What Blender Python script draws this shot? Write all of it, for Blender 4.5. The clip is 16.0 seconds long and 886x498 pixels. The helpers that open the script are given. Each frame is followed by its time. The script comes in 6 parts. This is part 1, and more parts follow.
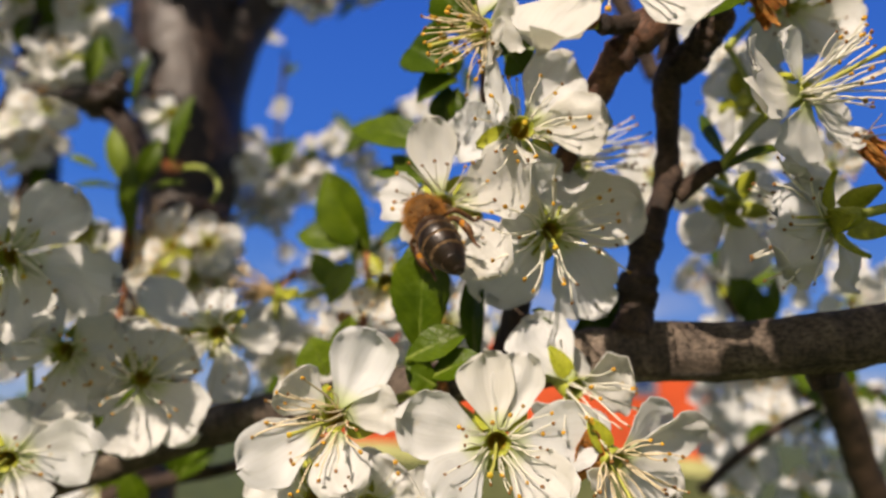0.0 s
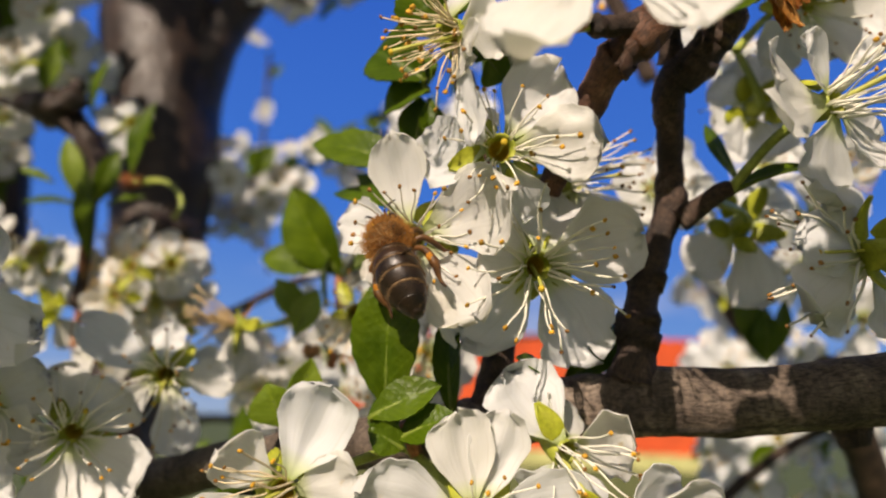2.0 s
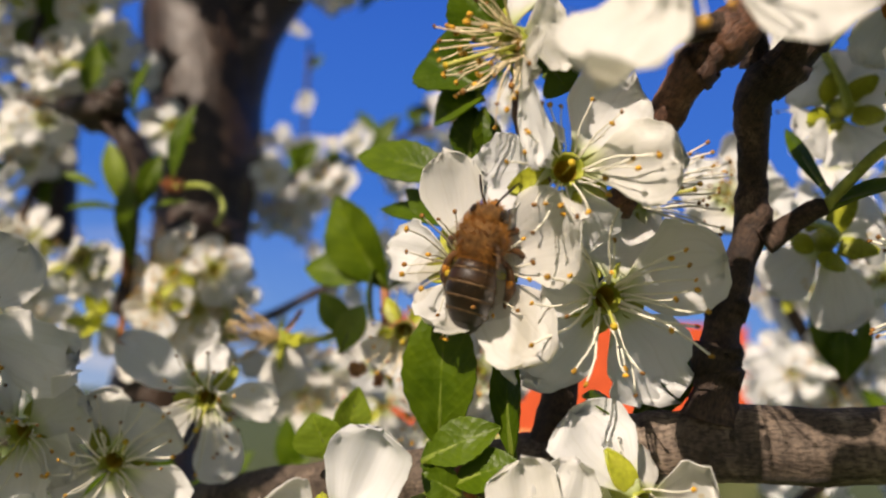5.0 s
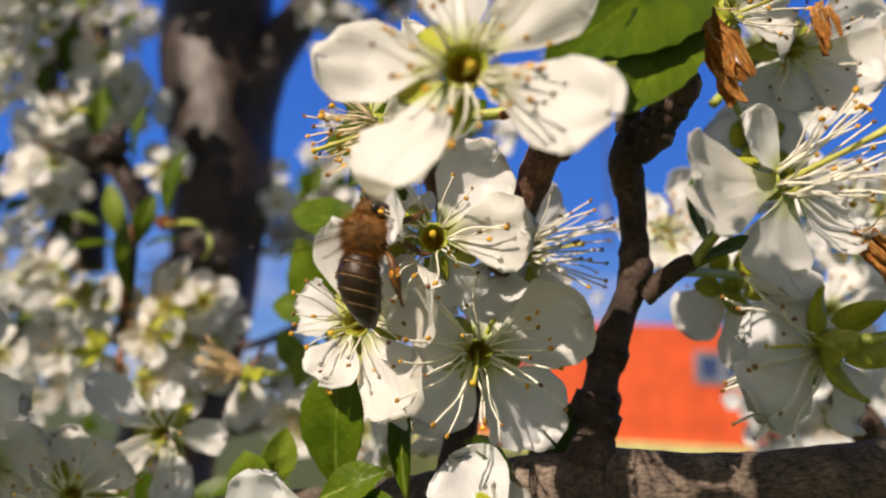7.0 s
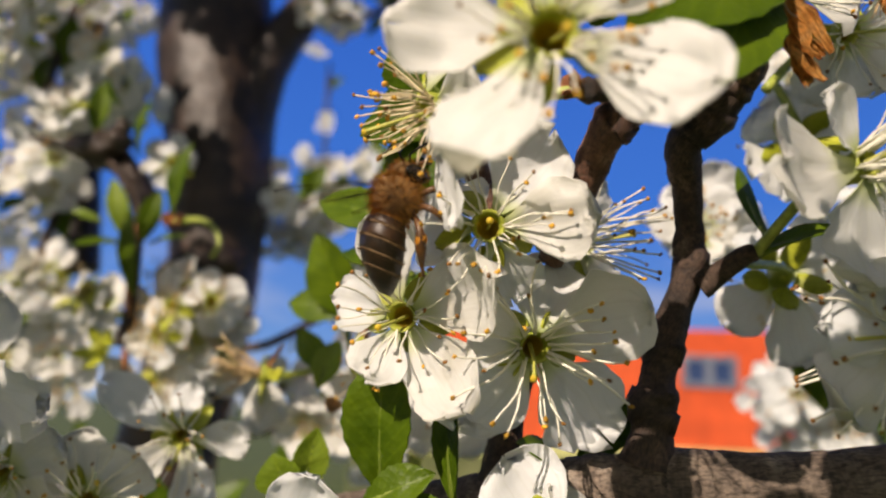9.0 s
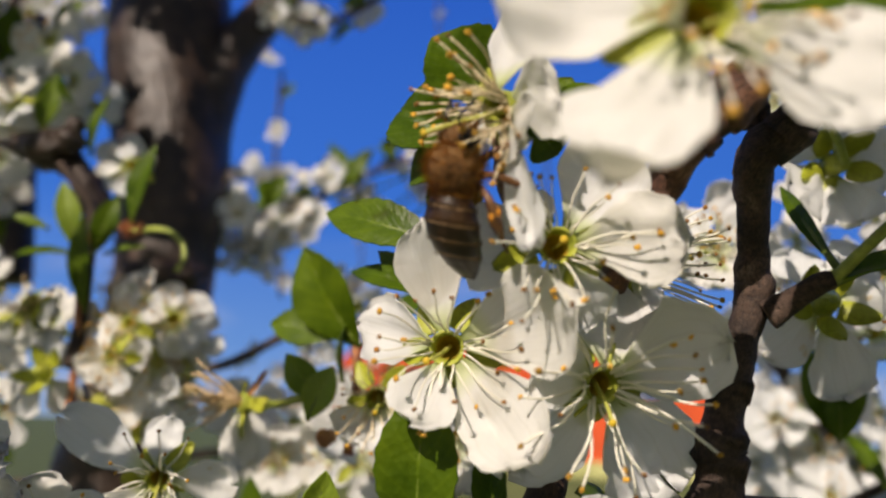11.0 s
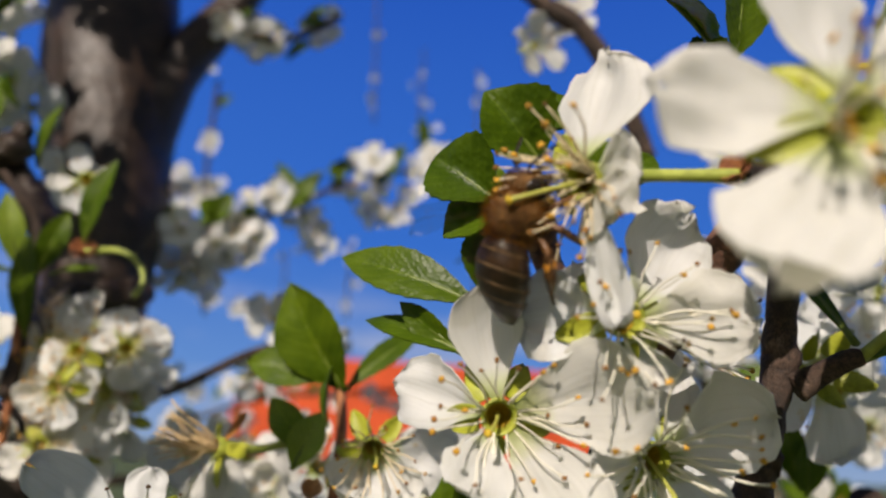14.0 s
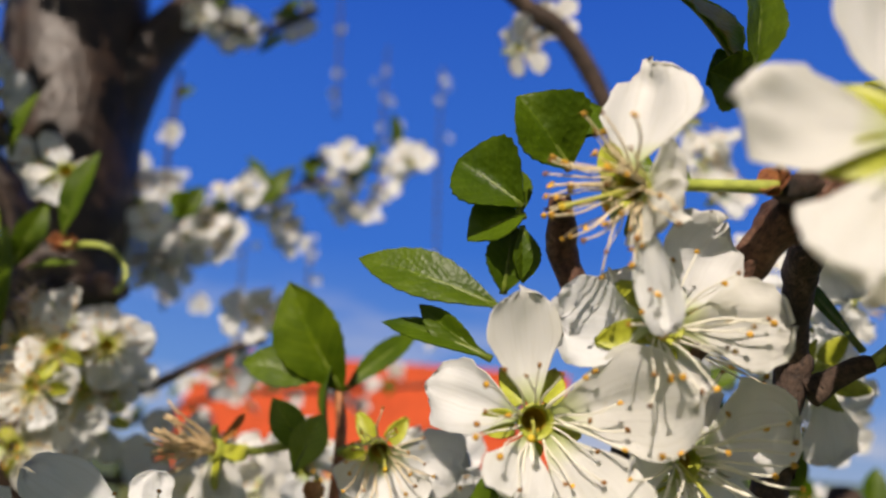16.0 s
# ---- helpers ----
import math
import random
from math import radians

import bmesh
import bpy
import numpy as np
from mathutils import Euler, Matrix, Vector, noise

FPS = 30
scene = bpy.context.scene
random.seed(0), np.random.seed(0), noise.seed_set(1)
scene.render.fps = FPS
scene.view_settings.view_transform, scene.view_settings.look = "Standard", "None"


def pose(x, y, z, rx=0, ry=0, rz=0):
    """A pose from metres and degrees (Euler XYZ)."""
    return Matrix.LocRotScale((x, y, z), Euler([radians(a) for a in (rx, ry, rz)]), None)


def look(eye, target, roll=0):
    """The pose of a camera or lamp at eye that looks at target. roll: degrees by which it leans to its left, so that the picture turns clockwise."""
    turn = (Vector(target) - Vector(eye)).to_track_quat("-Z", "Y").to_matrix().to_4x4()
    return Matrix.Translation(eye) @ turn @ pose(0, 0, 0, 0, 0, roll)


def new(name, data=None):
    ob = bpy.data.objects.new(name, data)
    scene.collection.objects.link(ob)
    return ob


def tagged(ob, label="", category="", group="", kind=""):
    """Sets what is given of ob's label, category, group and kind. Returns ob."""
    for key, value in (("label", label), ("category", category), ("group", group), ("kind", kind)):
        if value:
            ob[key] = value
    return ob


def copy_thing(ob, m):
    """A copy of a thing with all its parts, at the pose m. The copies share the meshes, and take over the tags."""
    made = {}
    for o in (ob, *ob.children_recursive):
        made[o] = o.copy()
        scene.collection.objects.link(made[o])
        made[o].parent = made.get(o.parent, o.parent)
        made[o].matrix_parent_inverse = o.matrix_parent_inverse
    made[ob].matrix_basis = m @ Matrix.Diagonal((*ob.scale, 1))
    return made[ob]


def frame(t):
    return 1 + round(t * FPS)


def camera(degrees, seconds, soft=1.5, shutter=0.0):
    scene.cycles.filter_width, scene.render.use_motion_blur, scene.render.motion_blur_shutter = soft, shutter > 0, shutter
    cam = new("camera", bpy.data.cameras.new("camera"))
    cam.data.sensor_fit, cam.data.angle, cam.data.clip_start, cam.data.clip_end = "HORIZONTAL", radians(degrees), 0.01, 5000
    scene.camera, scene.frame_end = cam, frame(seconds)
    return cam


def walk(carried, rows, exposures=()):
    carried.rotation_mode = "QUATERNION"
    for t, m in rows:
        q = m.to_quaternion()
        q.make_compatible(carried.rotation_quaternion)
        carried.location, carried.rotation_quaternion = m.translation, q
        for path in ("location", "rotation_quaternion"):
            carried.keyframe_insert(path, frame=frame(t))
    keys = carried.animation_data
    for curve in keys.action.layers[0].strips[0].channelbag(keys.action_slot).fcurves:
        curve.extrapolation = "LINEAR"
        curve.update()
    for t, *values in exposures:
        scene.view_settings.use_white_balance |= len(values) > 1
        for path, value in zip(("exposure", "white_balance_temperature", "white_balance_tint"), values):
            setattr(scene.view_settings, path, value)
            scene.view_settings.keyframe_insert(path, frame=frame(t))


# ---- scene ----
EYE = 1.6  # height of the first eye; all places below are millimetres from it
cam = camera(65.2, 16.0, soft=2.2)
cam.data.dof.use_dof = True
cam.data.dof.focus_distance = 0.075
cam.data.dof.aperture_fstop = 18.0


def mm(x, y, z):
    return Vector((x / 1000, y / 1000, EYE + z / 1000))


def mm_pose(x, y, z, rx, ry, rz):
    return pose(x / 1000, y / 1000, EYE + z / 1000, rx, ry, rz)


PATH = [
    (0, 0, 0, 0, 104, -3, 0),
    (0.5, -2.35, -0.36, 2.54, 104.1, -2.87, -0.21),
    (1, -3.4, 3.58, 3.25, 104.25, -2.83, -0.27),
    (1.5, -1.97, 6.11, 6.02, 104.31, -2.73, -0.42),
    (2, 2.64, 11.82, 7.79, 104, -2.44, -0.37),
    (2.5, 4.6, 17.43, 10.39, 103.69, -2.23, -0.18),
    (3, 3.62, 20.18, 12.67, 103.23, -2.04, 0.26),
    (3.5, 0.74, 19.29, 14.27, 103.21, -2.24, 0.65),
    (4, -0.38, 19.25, 13.82, 102.48, -2.33, 1.31),
    (6.5, 11.95, 12.32, 15.84, 102.88, -3.31, 5.85),
    (7, 19.02, 10.71, 19.46, 102.84, -2.83, 6.91),
    (7.5, 19.87, 9.15, 21.99, 102.78, -2.62, 7.56),
    (8, 17.99, 9.49, 21.89, 102.8, -2.58, 7.72),
    (8.5, 15.46, 10.75, 20.89, 103.08, -2.54, 7.3),
    (9, 11.52, 14.48, 18.46, 103.26, -2.56, 5.92),
    (11.5, -5.11, 23.61, 21.17, 105.17, -2.54, -0.41),
    (12, -8.91, 22.56, 20.93, 105.61, -2.78, -1.64),
    (12.5, -6.78, 23.49, 21.48, 105.81, -2.79, -3.04),
    (13, -8.71, 24.54, 21.48, 106.11, -3.08, -4.33),
    (13.5, -11.56, 23.45, 25.12, 106.69, -3.45, -5.78),
    (14, -14.28, 25.24, 24.72, 106.71, -3.42, -6.76),
    (14.5, -16.27, 28.09, 23.88, 106.77, -3.47, -8.12),
    (15, -17.46, 28.45, 26.92, 106.98, -3.39, -9.33),
    (15.5, -20.7, 27.49, 25.73, 106.79, -3.21, -10.4),
    (16, -22.17, 26.5, 24.87, 106.76, -3.33, -10.65),
]
walk(cam, [(t, mm_pose(x, y, z, rx, ry, rz)) for t, x, y, z, rx, ry, rz in PATH], [(0.0, -0.06, 8300, 18), (2.5, 0.0, 8450, 18.5), (7.5, 0.03, 8200, 18), (9.0, 0.01, 8250, 18), (11.5, -0.12, 7750, 17), (15.0, -0.21, 7650, 16), (16.0, -0.12, 7850, 17)])

# ---- world and sun ----
SUN_ELEVATION, SUN_TURN = radians(33), radians(205)
world = bpy.data.worlds.new("sky")
scene.world = world
world.use_nodes = True
sky = world.node_tree.nodes.new("ShaderNodeTexSky")
sky.sky_type, sky.sun_disc = "NISHITA", False
sky.sun_elevation, sky.sun_rotation = SUN_ELEVATION, SUN_TURN
sky.air_density, sky.dust_density, sky.ozone_density = 1.0, 0.4, 1.5
background = world.node_tree.nodes["Background"]
background.inputs["Strength"].default_value = 0.055
world.node_tree.links.new(sky.outputs["Color"], background.inputs["Color"])

sun = new("sun", bpy.data.lights.new("sun", "SUN"))
sun.data.energy, sun.data.angle, sun.data.color = 5.0, radians(0.55), (1.0, 0.985, 0.96)
to_sun = Vector((math.sin(SUN_TURN) * math.cos(SUN_ELEVATION), math.cos(SUN_TURN) * math.cos(SUN_ELEVATION), math.sin(SUN_ELEVATION)))
sun.matrix_world = look(to_sun * 30, (0, 0, 0))


def sky_backdrop():
    """Clear blue sky far behind everything, paler and faintly clouded towards the horizon."""
    m = bpy.data.materials.new("clear_sky")
    m.use_nodes = True
    tree = m.node_tree
    tree.nodes.clear()
    out, glow, co, sep = (tree.nodes.new("ShaderNode" + k) for k in ("OutputMaterial", "Emission", "TexCoord", "SeparateXYZ"))
    tree.links.new(co.outputs["Object"], sep.inputs[0])
    high = tree.nodes.new("ShaderNodeMapRange")
    high.inputs["From Max"].default_value = 600.0
    tree.links.new(sep.outputs["Z"], high.inputs["Value"])
    r = tree.nodes.new("ShaderNodeValToRGB")
    stops = [(0.0, (0.27, 0.44, 0.74, 1)), (0.12, (0.11, 0.31, 0.80, 1)), (0.35, (0.026, 0.18, 0.76, 1)), (1.0, (0.007, 0.098, 0.62, 1))]
    while len(r.color_ramp.elements) < 4:
        r.color_ramp.elements.new(0.5)
    for e, (p, c) in zip(r.color_ramp.elements, stops):
        e.position, e.color = p, c
    tree.links.new(high.outputs[0], r.inputs["Fac"])
    stretch = tree.nodes.new("ShaderNodeMapping")
    stretch.inputs["Scale"].default_value = (0.006, 0.006, 0.02)
    tree.links.new(co.outputs["Object"], stretch.inputs["Vector"])
    cloud = tree.nodes.new("ShaderNodeTexNoise")
    cloud.inputs["Scale"].default_value, cloud.inputs["Detail"].default_value = 1.0, 6.0
    tree.links.new(stretch.outputs[0], cloud.inputs["Vector"])
    puff = tree.nodes.new("ShaderNodeMapRange")
    puff.inputs["From Min"].default_value, puff.inputs["From Max"].default_value = 0.5, 0.72
    tree.links.new(cloud.outputs["Fac"], puff.inputs["Value"])
    low = tree.nodes.new("ShaderNodeMapRange")
    low.inputs["From Min"].default_value, low.inputs["From Max"].default_value = 190.0, 20.0
    tree.links.new(sep.outputs["Z"], low.inputs["Value"])
    both = tree.nodes.new("ShaderNodeMath")
    both.operation = "MULTIPLY"
    tree.links.new(puff.outputs[0], both.inputs[0])
    tree.links.new(low.outputs[0], both.inputs[1])
    mix = tree.nodes.new("ShaderNodeMix")
    mix.data_type = "RGBA"
    mix.inputs[7].default_value = (0.62, 0.68, 0.80, 1)
    tree.links.new(both.outputs[0], mix.inputs[0])
    tree.links.new(r.outputs["Color"], mix.inputs[6])
    tree.links.new(mix.outputs[2], glow.inputs["Color"])
    tree.links.new(glow.outputs[0], out.inputs["Surface"])
    verts, faces, n = [], [], 40
    for i in range(n + 1):
        a = radians(-80 + 160 * i / n)
        verts += [(700 * math.sin(a), 700 * math.cos(a), -30), (700 * math.sin(a), 700 * math.cos(a), 650)]
    faces = [(2 * i, 2 * i + 1, 2 * i + 3, 2 * i + 2) for i in range(n)]
    me = bpy.data.meshes.new("backdrop")
    me.from_pydata(verts, [], faces)
    me.materials.append(m)
    tagged(new("backdrop", me), "clear deep blue sky with faint low cloud", "sky", kind="structure")


sky_backdrop()


# ---- materials ----
def nodes_of(name):
    m = bpy.data.materials.new(name)
    m.use_nodes = True
    tree = m.node_tree
    return m, tree, tree.nodes["Principled BSDF"], tree.nodes["Material Output"]


def add(tree, kind, **values):
    n = tree.nodes.new(kind)
    for k, v in values.items():
        n.inputs[k].default_value = v
    return n


def ramp_of(tree, source, stops):
    r = tree.nodes.new("ShaderNodeValToRGB")
    el = r.color_ramp.elements
    while len(el) < len(stops):
        el.new(0.5)
    for e, (p, c) in zip(el, stops):
        e.position, e.color = p, (*c, 1)
    tree.links.new(source, r.inputs["Fac"])
    return r


def mixed(tree, fac, a, b, mode="MIX"):
    n = tree.nodes.new("ShaderNodeMix")
    n.data_type, n.blend_type = "RGBA", mode
    for i, v in ((0, fac), (6, a), (7, b)):
        if isinstance(v, (int, float)):
            n.inputs[i].default_value = v
        elif isinstance(v, tuple):
            n.inputs[i].default_value = (*v, 1)
        else:
            tree.links.new(v, n.inputs[i])
    return n.outputs[2]


def bumped(tree, bsdf, height, strength, distance):
    b = add(tree, "ShaderNodeBump", Strength=strength, Distance=distance)
    tree.links.new(height, b.inputs["Height"])
    tree.links.new(b.outputs["Normal"], bsdf.inputs["Normal"])
    return b


def noisy(name, dark, light, scale, rough=0.7, bump=0.3, distance=0.0002, detail=6.0, metallic=0.0, vary=0.0):
    m, tree, bsdf, _ = nodes_of(name)
    co = tree.nodes.new("ShaderNodeTexCoord")
    n1, n2 = add(tree, "ShaderNodeTexNoise", Scale=scale, Detail=detail), add(tree, "ShaderNodeTexNoise", Scale=scale * 6, Detail=4.0)
    for n in (n1, n2):
        tree.links.new(co.outputs["Object"], n.inputs["Vector"])
    fine = ramp_of(tree, n2.outputs["Fac"], [(0.3, (0.75, 0.75, 0.75)), (0.7, (1.1, 1.1, 1.1))])
    base = ramp_of(tree, n1.outputs["Fac"], [(0.32, dark), (0.68, light)])
    col = mixed(tree, 1.0, base.outputs["Color"], fine.outputs["Color"], "MULTIPLY")
    if vary:
        info = tree.nodes.new("ShaderNodeObjectInfo")
        r = ramp_of(tree, info.outputs["Random"], [(0.0, (1 - vary,) * 3), (1.0, (1 + vary,) * 3)])
        col = mixed(tree, 1.0, col, r.outputs["Color"], "MULTIPLY")
    tree.links.new(col, bsdf.inputs["Base Color"])
    bsdf.inputs["Roughness"].default_value, bsdf.inputs["Metallic"].default_value = rough, metallic
    bumped(tree, bsdf, n2.outputs["Fac"], bump, distance)
    return m


def thin_leafy(name, build, rough, through_amount, through_gain):
    """A thin living sheet: gloss on top, light passing through."""
    m, tree, bsdf, out = nodes_of(name)
    col, height = build(tree)
    tree.links.new(col, bsdf.inputs["Base Color"])
    bsdf.inputs["Roughness"].default_value = rough
    tl = tree.nodes.new("ShaderNodeBsdfTranslucent")
    tree.links.new(mixed(tree, 1.0, col, through_gain, "MULTIPLY"), tl.inputs["Color"])
    mix = add(tree, "ShaderNodeMixShader", Fac=through_amount)
    tree.links.new(bsdf.outputs[0], mix.inputs[1])
    tree.links.new(tl.outputs[0], mix.inputs[2])
    tree.links.new(mix.outputs[0], out.inputs["Surface"])
    bumped(tree, bsdf, height, 0.55, 0.0003)
    return m


def petal_colour(tree):
    uv = tree.nodes.new("ShaderNodeUVMap")
    sep = tree.nodes.new("ShaderNodeSeparateXYZ")
    tree.links.new(uv.outputs["UV"], sep.inputs[0])
    # veins fan out from the claw; u runs across, v from base to tip
    mapping = add(tree, "ShaderNodeMapping", Scale=(22.0, 1.4, 1.0))
    tree.links.new(uv.outputs["UV"], mapping.inputs["Vector"])
    veins = add(tree, "ShaderNodeTexNoise", Scale=1.0, Detail=3.0)
    tree.links.new(mapping.outputs["Vector"], veins.inputs["Vector"])
    co = tree.nodes.new("ShaderNodeTexCoord")
    spots = add(tree, "ShaderNodeTexNoise", Scale=260.0, Detail=3.0)
    tree.links.new(co.outputs["Object"], spots.inputs["Vector"])
    info = tree.nodes.new("ShaderNodeObjectInfo")
    tint = ramp_of(tree, info.outputs["Random"], [(0.0, (0.89, 0.89, 0.87)), (0.5, (0.89, 0.90, 0.905)), (1.0, (0.875, 0.90, 0.93))])
    streak = ramp_of(tree, veins.outputs["Fac"], [(0.28, (0.93, 0.925, 0.90)), (0.5, (1, 1, 1))])
    col = mixed(tree, 1.0, tint.outputs["Color"], streak.outputs["Color"], "MULTIPLY")
    claw = ramp_of(tree, sep.outputs["Y"], [(0.0, (0.55, 0.64, 0.20)), (0.12, (0.86, 0.91, 0.62)), (0.27, (1, 1, 1))])
    col = mixed(tree, 1.0, col, claw.outputs["Color"], "MULTIPLY")
    age = ramp_of(tree, spots.outputs["Fac"], [(0.70, (1, 1, 1)), (0.76, (0.86, 0.74, 0.52))])
    col = mixed(tree, 0.8, col, age.outputs["Color"], "MULTIPLY")
    crinkle = add(tree, "ShaderNodeTexNoise", Scale=620.0, Detail=4.0)
    tree.links.new(co.outputs["Object"], crinkle.inputs["Vector"])
    return col, mixed(tree, 0.45, veins.outputs["Fac"], crinkle.outputs["Fac"])


def leaf_colour(dark, light):
    def build(tree):
        uv = tree.nodes.new("ShaderNodeUVMap")
        sep = tree.nodes.new("ShaderNodeSeparateXYZ")
        tree.links.new(uv.outputs["UV"], sep.inputs[0])
        # side veins: slanted bands, mirrored at the midrib (u = 0.5)
        off = add(tree, "ShaderNodeMath")
        off.operation = "SUBTRACT"
        tree.links.new(sep.outputs["X"], off.inputs[0])
        off.inputs[1].default_value = 0.5
        side = tree.nodes.new("ShaderNodeMath")
        side.operation = "ABSOLUTE"
        tree.links.new(off.outputs[0], side.inputs[0])
        slant = tree.nodes.new("ShaderNodeMath")
        slant.operation = "MULTIPLY_ADD"
        tree.links.new(side.outputs[0], slant.inputs[0])
        slant.inputs[1].default_value = -0.55
        tree.links.new(sep.outputs["Y"], slant.inputs[2])
        wave = tree.nodes.new("ShaderNodeMath")
        wave.operation = "MULTIPLY"
        tree.links.new(slant.outputs[0], wave.inputs[0])
        wave.inputs[1].default_value = 50.0
        sine = tree.nodes.new("ShaderNodeMath")
        sine.operation = "SINE"
        tree.links.new(wave.outputs[0], sine.inputs[0])
        co = tree.nodes.new("ShaderNodeTexCoord")
        net = add(tree, "ShaderNodeTexVoronoi", Scale=1400.0)
        tree.links.new(co.outputs["Object"], net.inputs["Vector"])
        blot = add(tree, "ShaderNodeTexNoise", Scale=180.0, Detail=4.0)
        tree.links.new(co.outputs["Object"], blot.inputs["Vector"])
        base = ramp_of(tree, blot.outputs["Fac"], [(0.3, dark), (0.7, light)])
        vein = ramp_of(tree, sine.outputs[0], [(0.0, (0.96, 0.97, 0.95)), (0.70, (1.0, 1.0, 1.0)), (1.0, (1.12, 1.09, 1.1))])
        col = mixed(tree, 1.0, base.outputs["Color"], vein.outputs["Color"], "MULTIPLY")
        rib = ramp_of(tree, side.outputs[0], [(0.0, (1.45, 1.35, 1.4)), (0.03, (1, 1, 1))])
        col = mixed(tree, 1.0, col, rib.outputs["Color"], "MULTIPLY")
        info = tree.nodes.new("ShaderNodeObjectInfo")
        r = ramp_of(tree, info.outputs["Random"], [(0.0, (0.8, 0.85, 0.7)), (1.0, (1.2, 1.12, 1.1))])
        col = mixed(tree, 1.0, col, r.outputs["Color"], "MULTIPLY")
        return col, mixed(tree, 0.5, vein.outputs["Color"], net.outputs["Distance"])

    return build


def bark(name, dark, light, spot, scale, rough=0.75, ring_amount=0.6, relief=1.0):
    m, tree, bsdf, _ = nodes_of(name)
    co = tree.nodes.new("ShaderNodeTexCoord")
    big, fine = add(tree, "ShaderNodeTexNoise", Scale=scale, Detail=8.0), add(tree, "ShaderNodeTexNoise", Scale=scale * 7, Detail=6.0)
    cells = add(tree, "ShaderNodeTexVoronoi", Scale=scale * 4)
    for n in (big, fine, cells):
        tree.links.new(co.outputs["Object"], n.inputs["Vector"])
    base = ramp_of(tree, big.outputs["Fac"], [(0.3, dark), (0.62, light), (0.8, spot)])
    crack = ramp_of(tree, fine.outputs["Fac"], [(0.34, (0.6, 0.57, 0.55)), (0.52, (1, 1, 1)), (0.72, (1.3, 1.28, 1.25))])
    col = mixed(tree, 1.0, base.outputs["Color"], crack.outputs["Color"], "MULTIPLY")
    tree.links.new(col, bsdf.inputs["Base Color"])
    bsdf.inputs["Roughness"].default_value = rough
    uv = tree.nodes.new("ShaderNodeUVMap")
    around = add(tree, "ShaderNodeMapping", Scale=(2.5, 26.0, 1.0))
    tree.links.new(uv.outputs["UV"], around.inputs["Vector"])
    rings = add(tree, "ShaderNodeTexNoise", Scale=1.0, Detail=5.0)
    tree.links.new(around.outputs["Vector"], rings.inputs["Vector"])
    lengthways = add(tree, "ShaderNodeMapping", Scale=(74.0, 24.0, 1.0))
    tree.links.new(uv.outputs["UV"], lengthways.inputs["Vector"])
    grain = add(tree, "ShaderNodeTexNoise", Scale=1.0, Detail=5.0, Distortion=0.6)
    tree.links.new(lengthways.outputs["Vector"], grain.inputs["Vector"])
    split = ramp_of(tree, grain.outputs["Fac"], [(0.38, (0.42, 0.39, 0.36)), (0.5, (1, 1, 1)), (0.7, (1.25, 1.22, 1.18))])
    col = mixed(tree, 0.85 * relief, col, split.outputs["Color"], "MULTIPLY")
    line = ramp_of(tree, rings.outputs["Fac"], [(0.36, (0.62, 0.6, 0.58)), (0.5, (1, 1, 1)), (0.7, (1.25, 1.22, 1.2))])
    tree.links.new(mixed(tree, ring_amount, col, line.outputs["Color"], "MULTIPLY"), bsdf.inputs["Base Color"])
    height = mixed(tree, 0.5 * ring_amount, mixed(tree, 0.5, mixed(tree, 0.4, fine.outputs["Fac"], cells.outputs["Distance"]), grain.outputs["Fac"]), rings.outputs["Fac"])
    bumped(tree, bsdf, height, relief, 0.13 / scale)
    return m


PETAL = thin_leafy("petal_white", petal_colour, 0.45, 0.52, (1.0, 0.975, 0.89))
LEAF = thin_leafy("leaf_green", leaf_colour((0.048, 0.100, 0.004), (0.115, 0.190, 0.010)), 0.40, 0.34, (1.6, 1.6, 0.25))
LEAF.node_tree.nodes["Principled BSDF"].inputs["Specular IOR Level"].default_value = 0.3
YOUNG = thin_leafy("young_leaf_green", leaf_colour((0.16, 0.25, 0.02), (0.27, 0.37, 0.045)), 0.42, 0.42, (1.4, 1.5, 0.4))
SEPAL = noisy("sepal_green", (0.27, 0.31, 0.018), (0.50, 0.50, 0.055), 300, 0.5, 0.2, 0.0001)
CUP = noisy("cup_green", (0.24, 0.29, 0.03), (0.48, 0.50, 0.08), 500, 0.45, 0.3, 0.0001)
FILAMENT = noisy("filament_white", (0.82, 0.78, 0.62), (0.90, 0.88, 0.78), 400, 0.5, 0.1, 0.00005)
STYLE = noisy("style_green", (0.42, 0.44, 0.08), (0.58, 0.56, 0.14), 400, 0.5, 0.1, 0.00005)
ANTHER_YELLOW = noisy("anther_yellow", (0.50, 0.235, 0.02), (0.78, 0.43, 0.05), 2500, 0.8, 0.6, 0.0001, vary=0.4)
ANTHER_BROWN = noisy("anther_brown", (0.15, 0.066, 0.018), (0.40, 0.18, 0.035), 2500, 0.8, 0.6, 0.0001, vary=0.3)


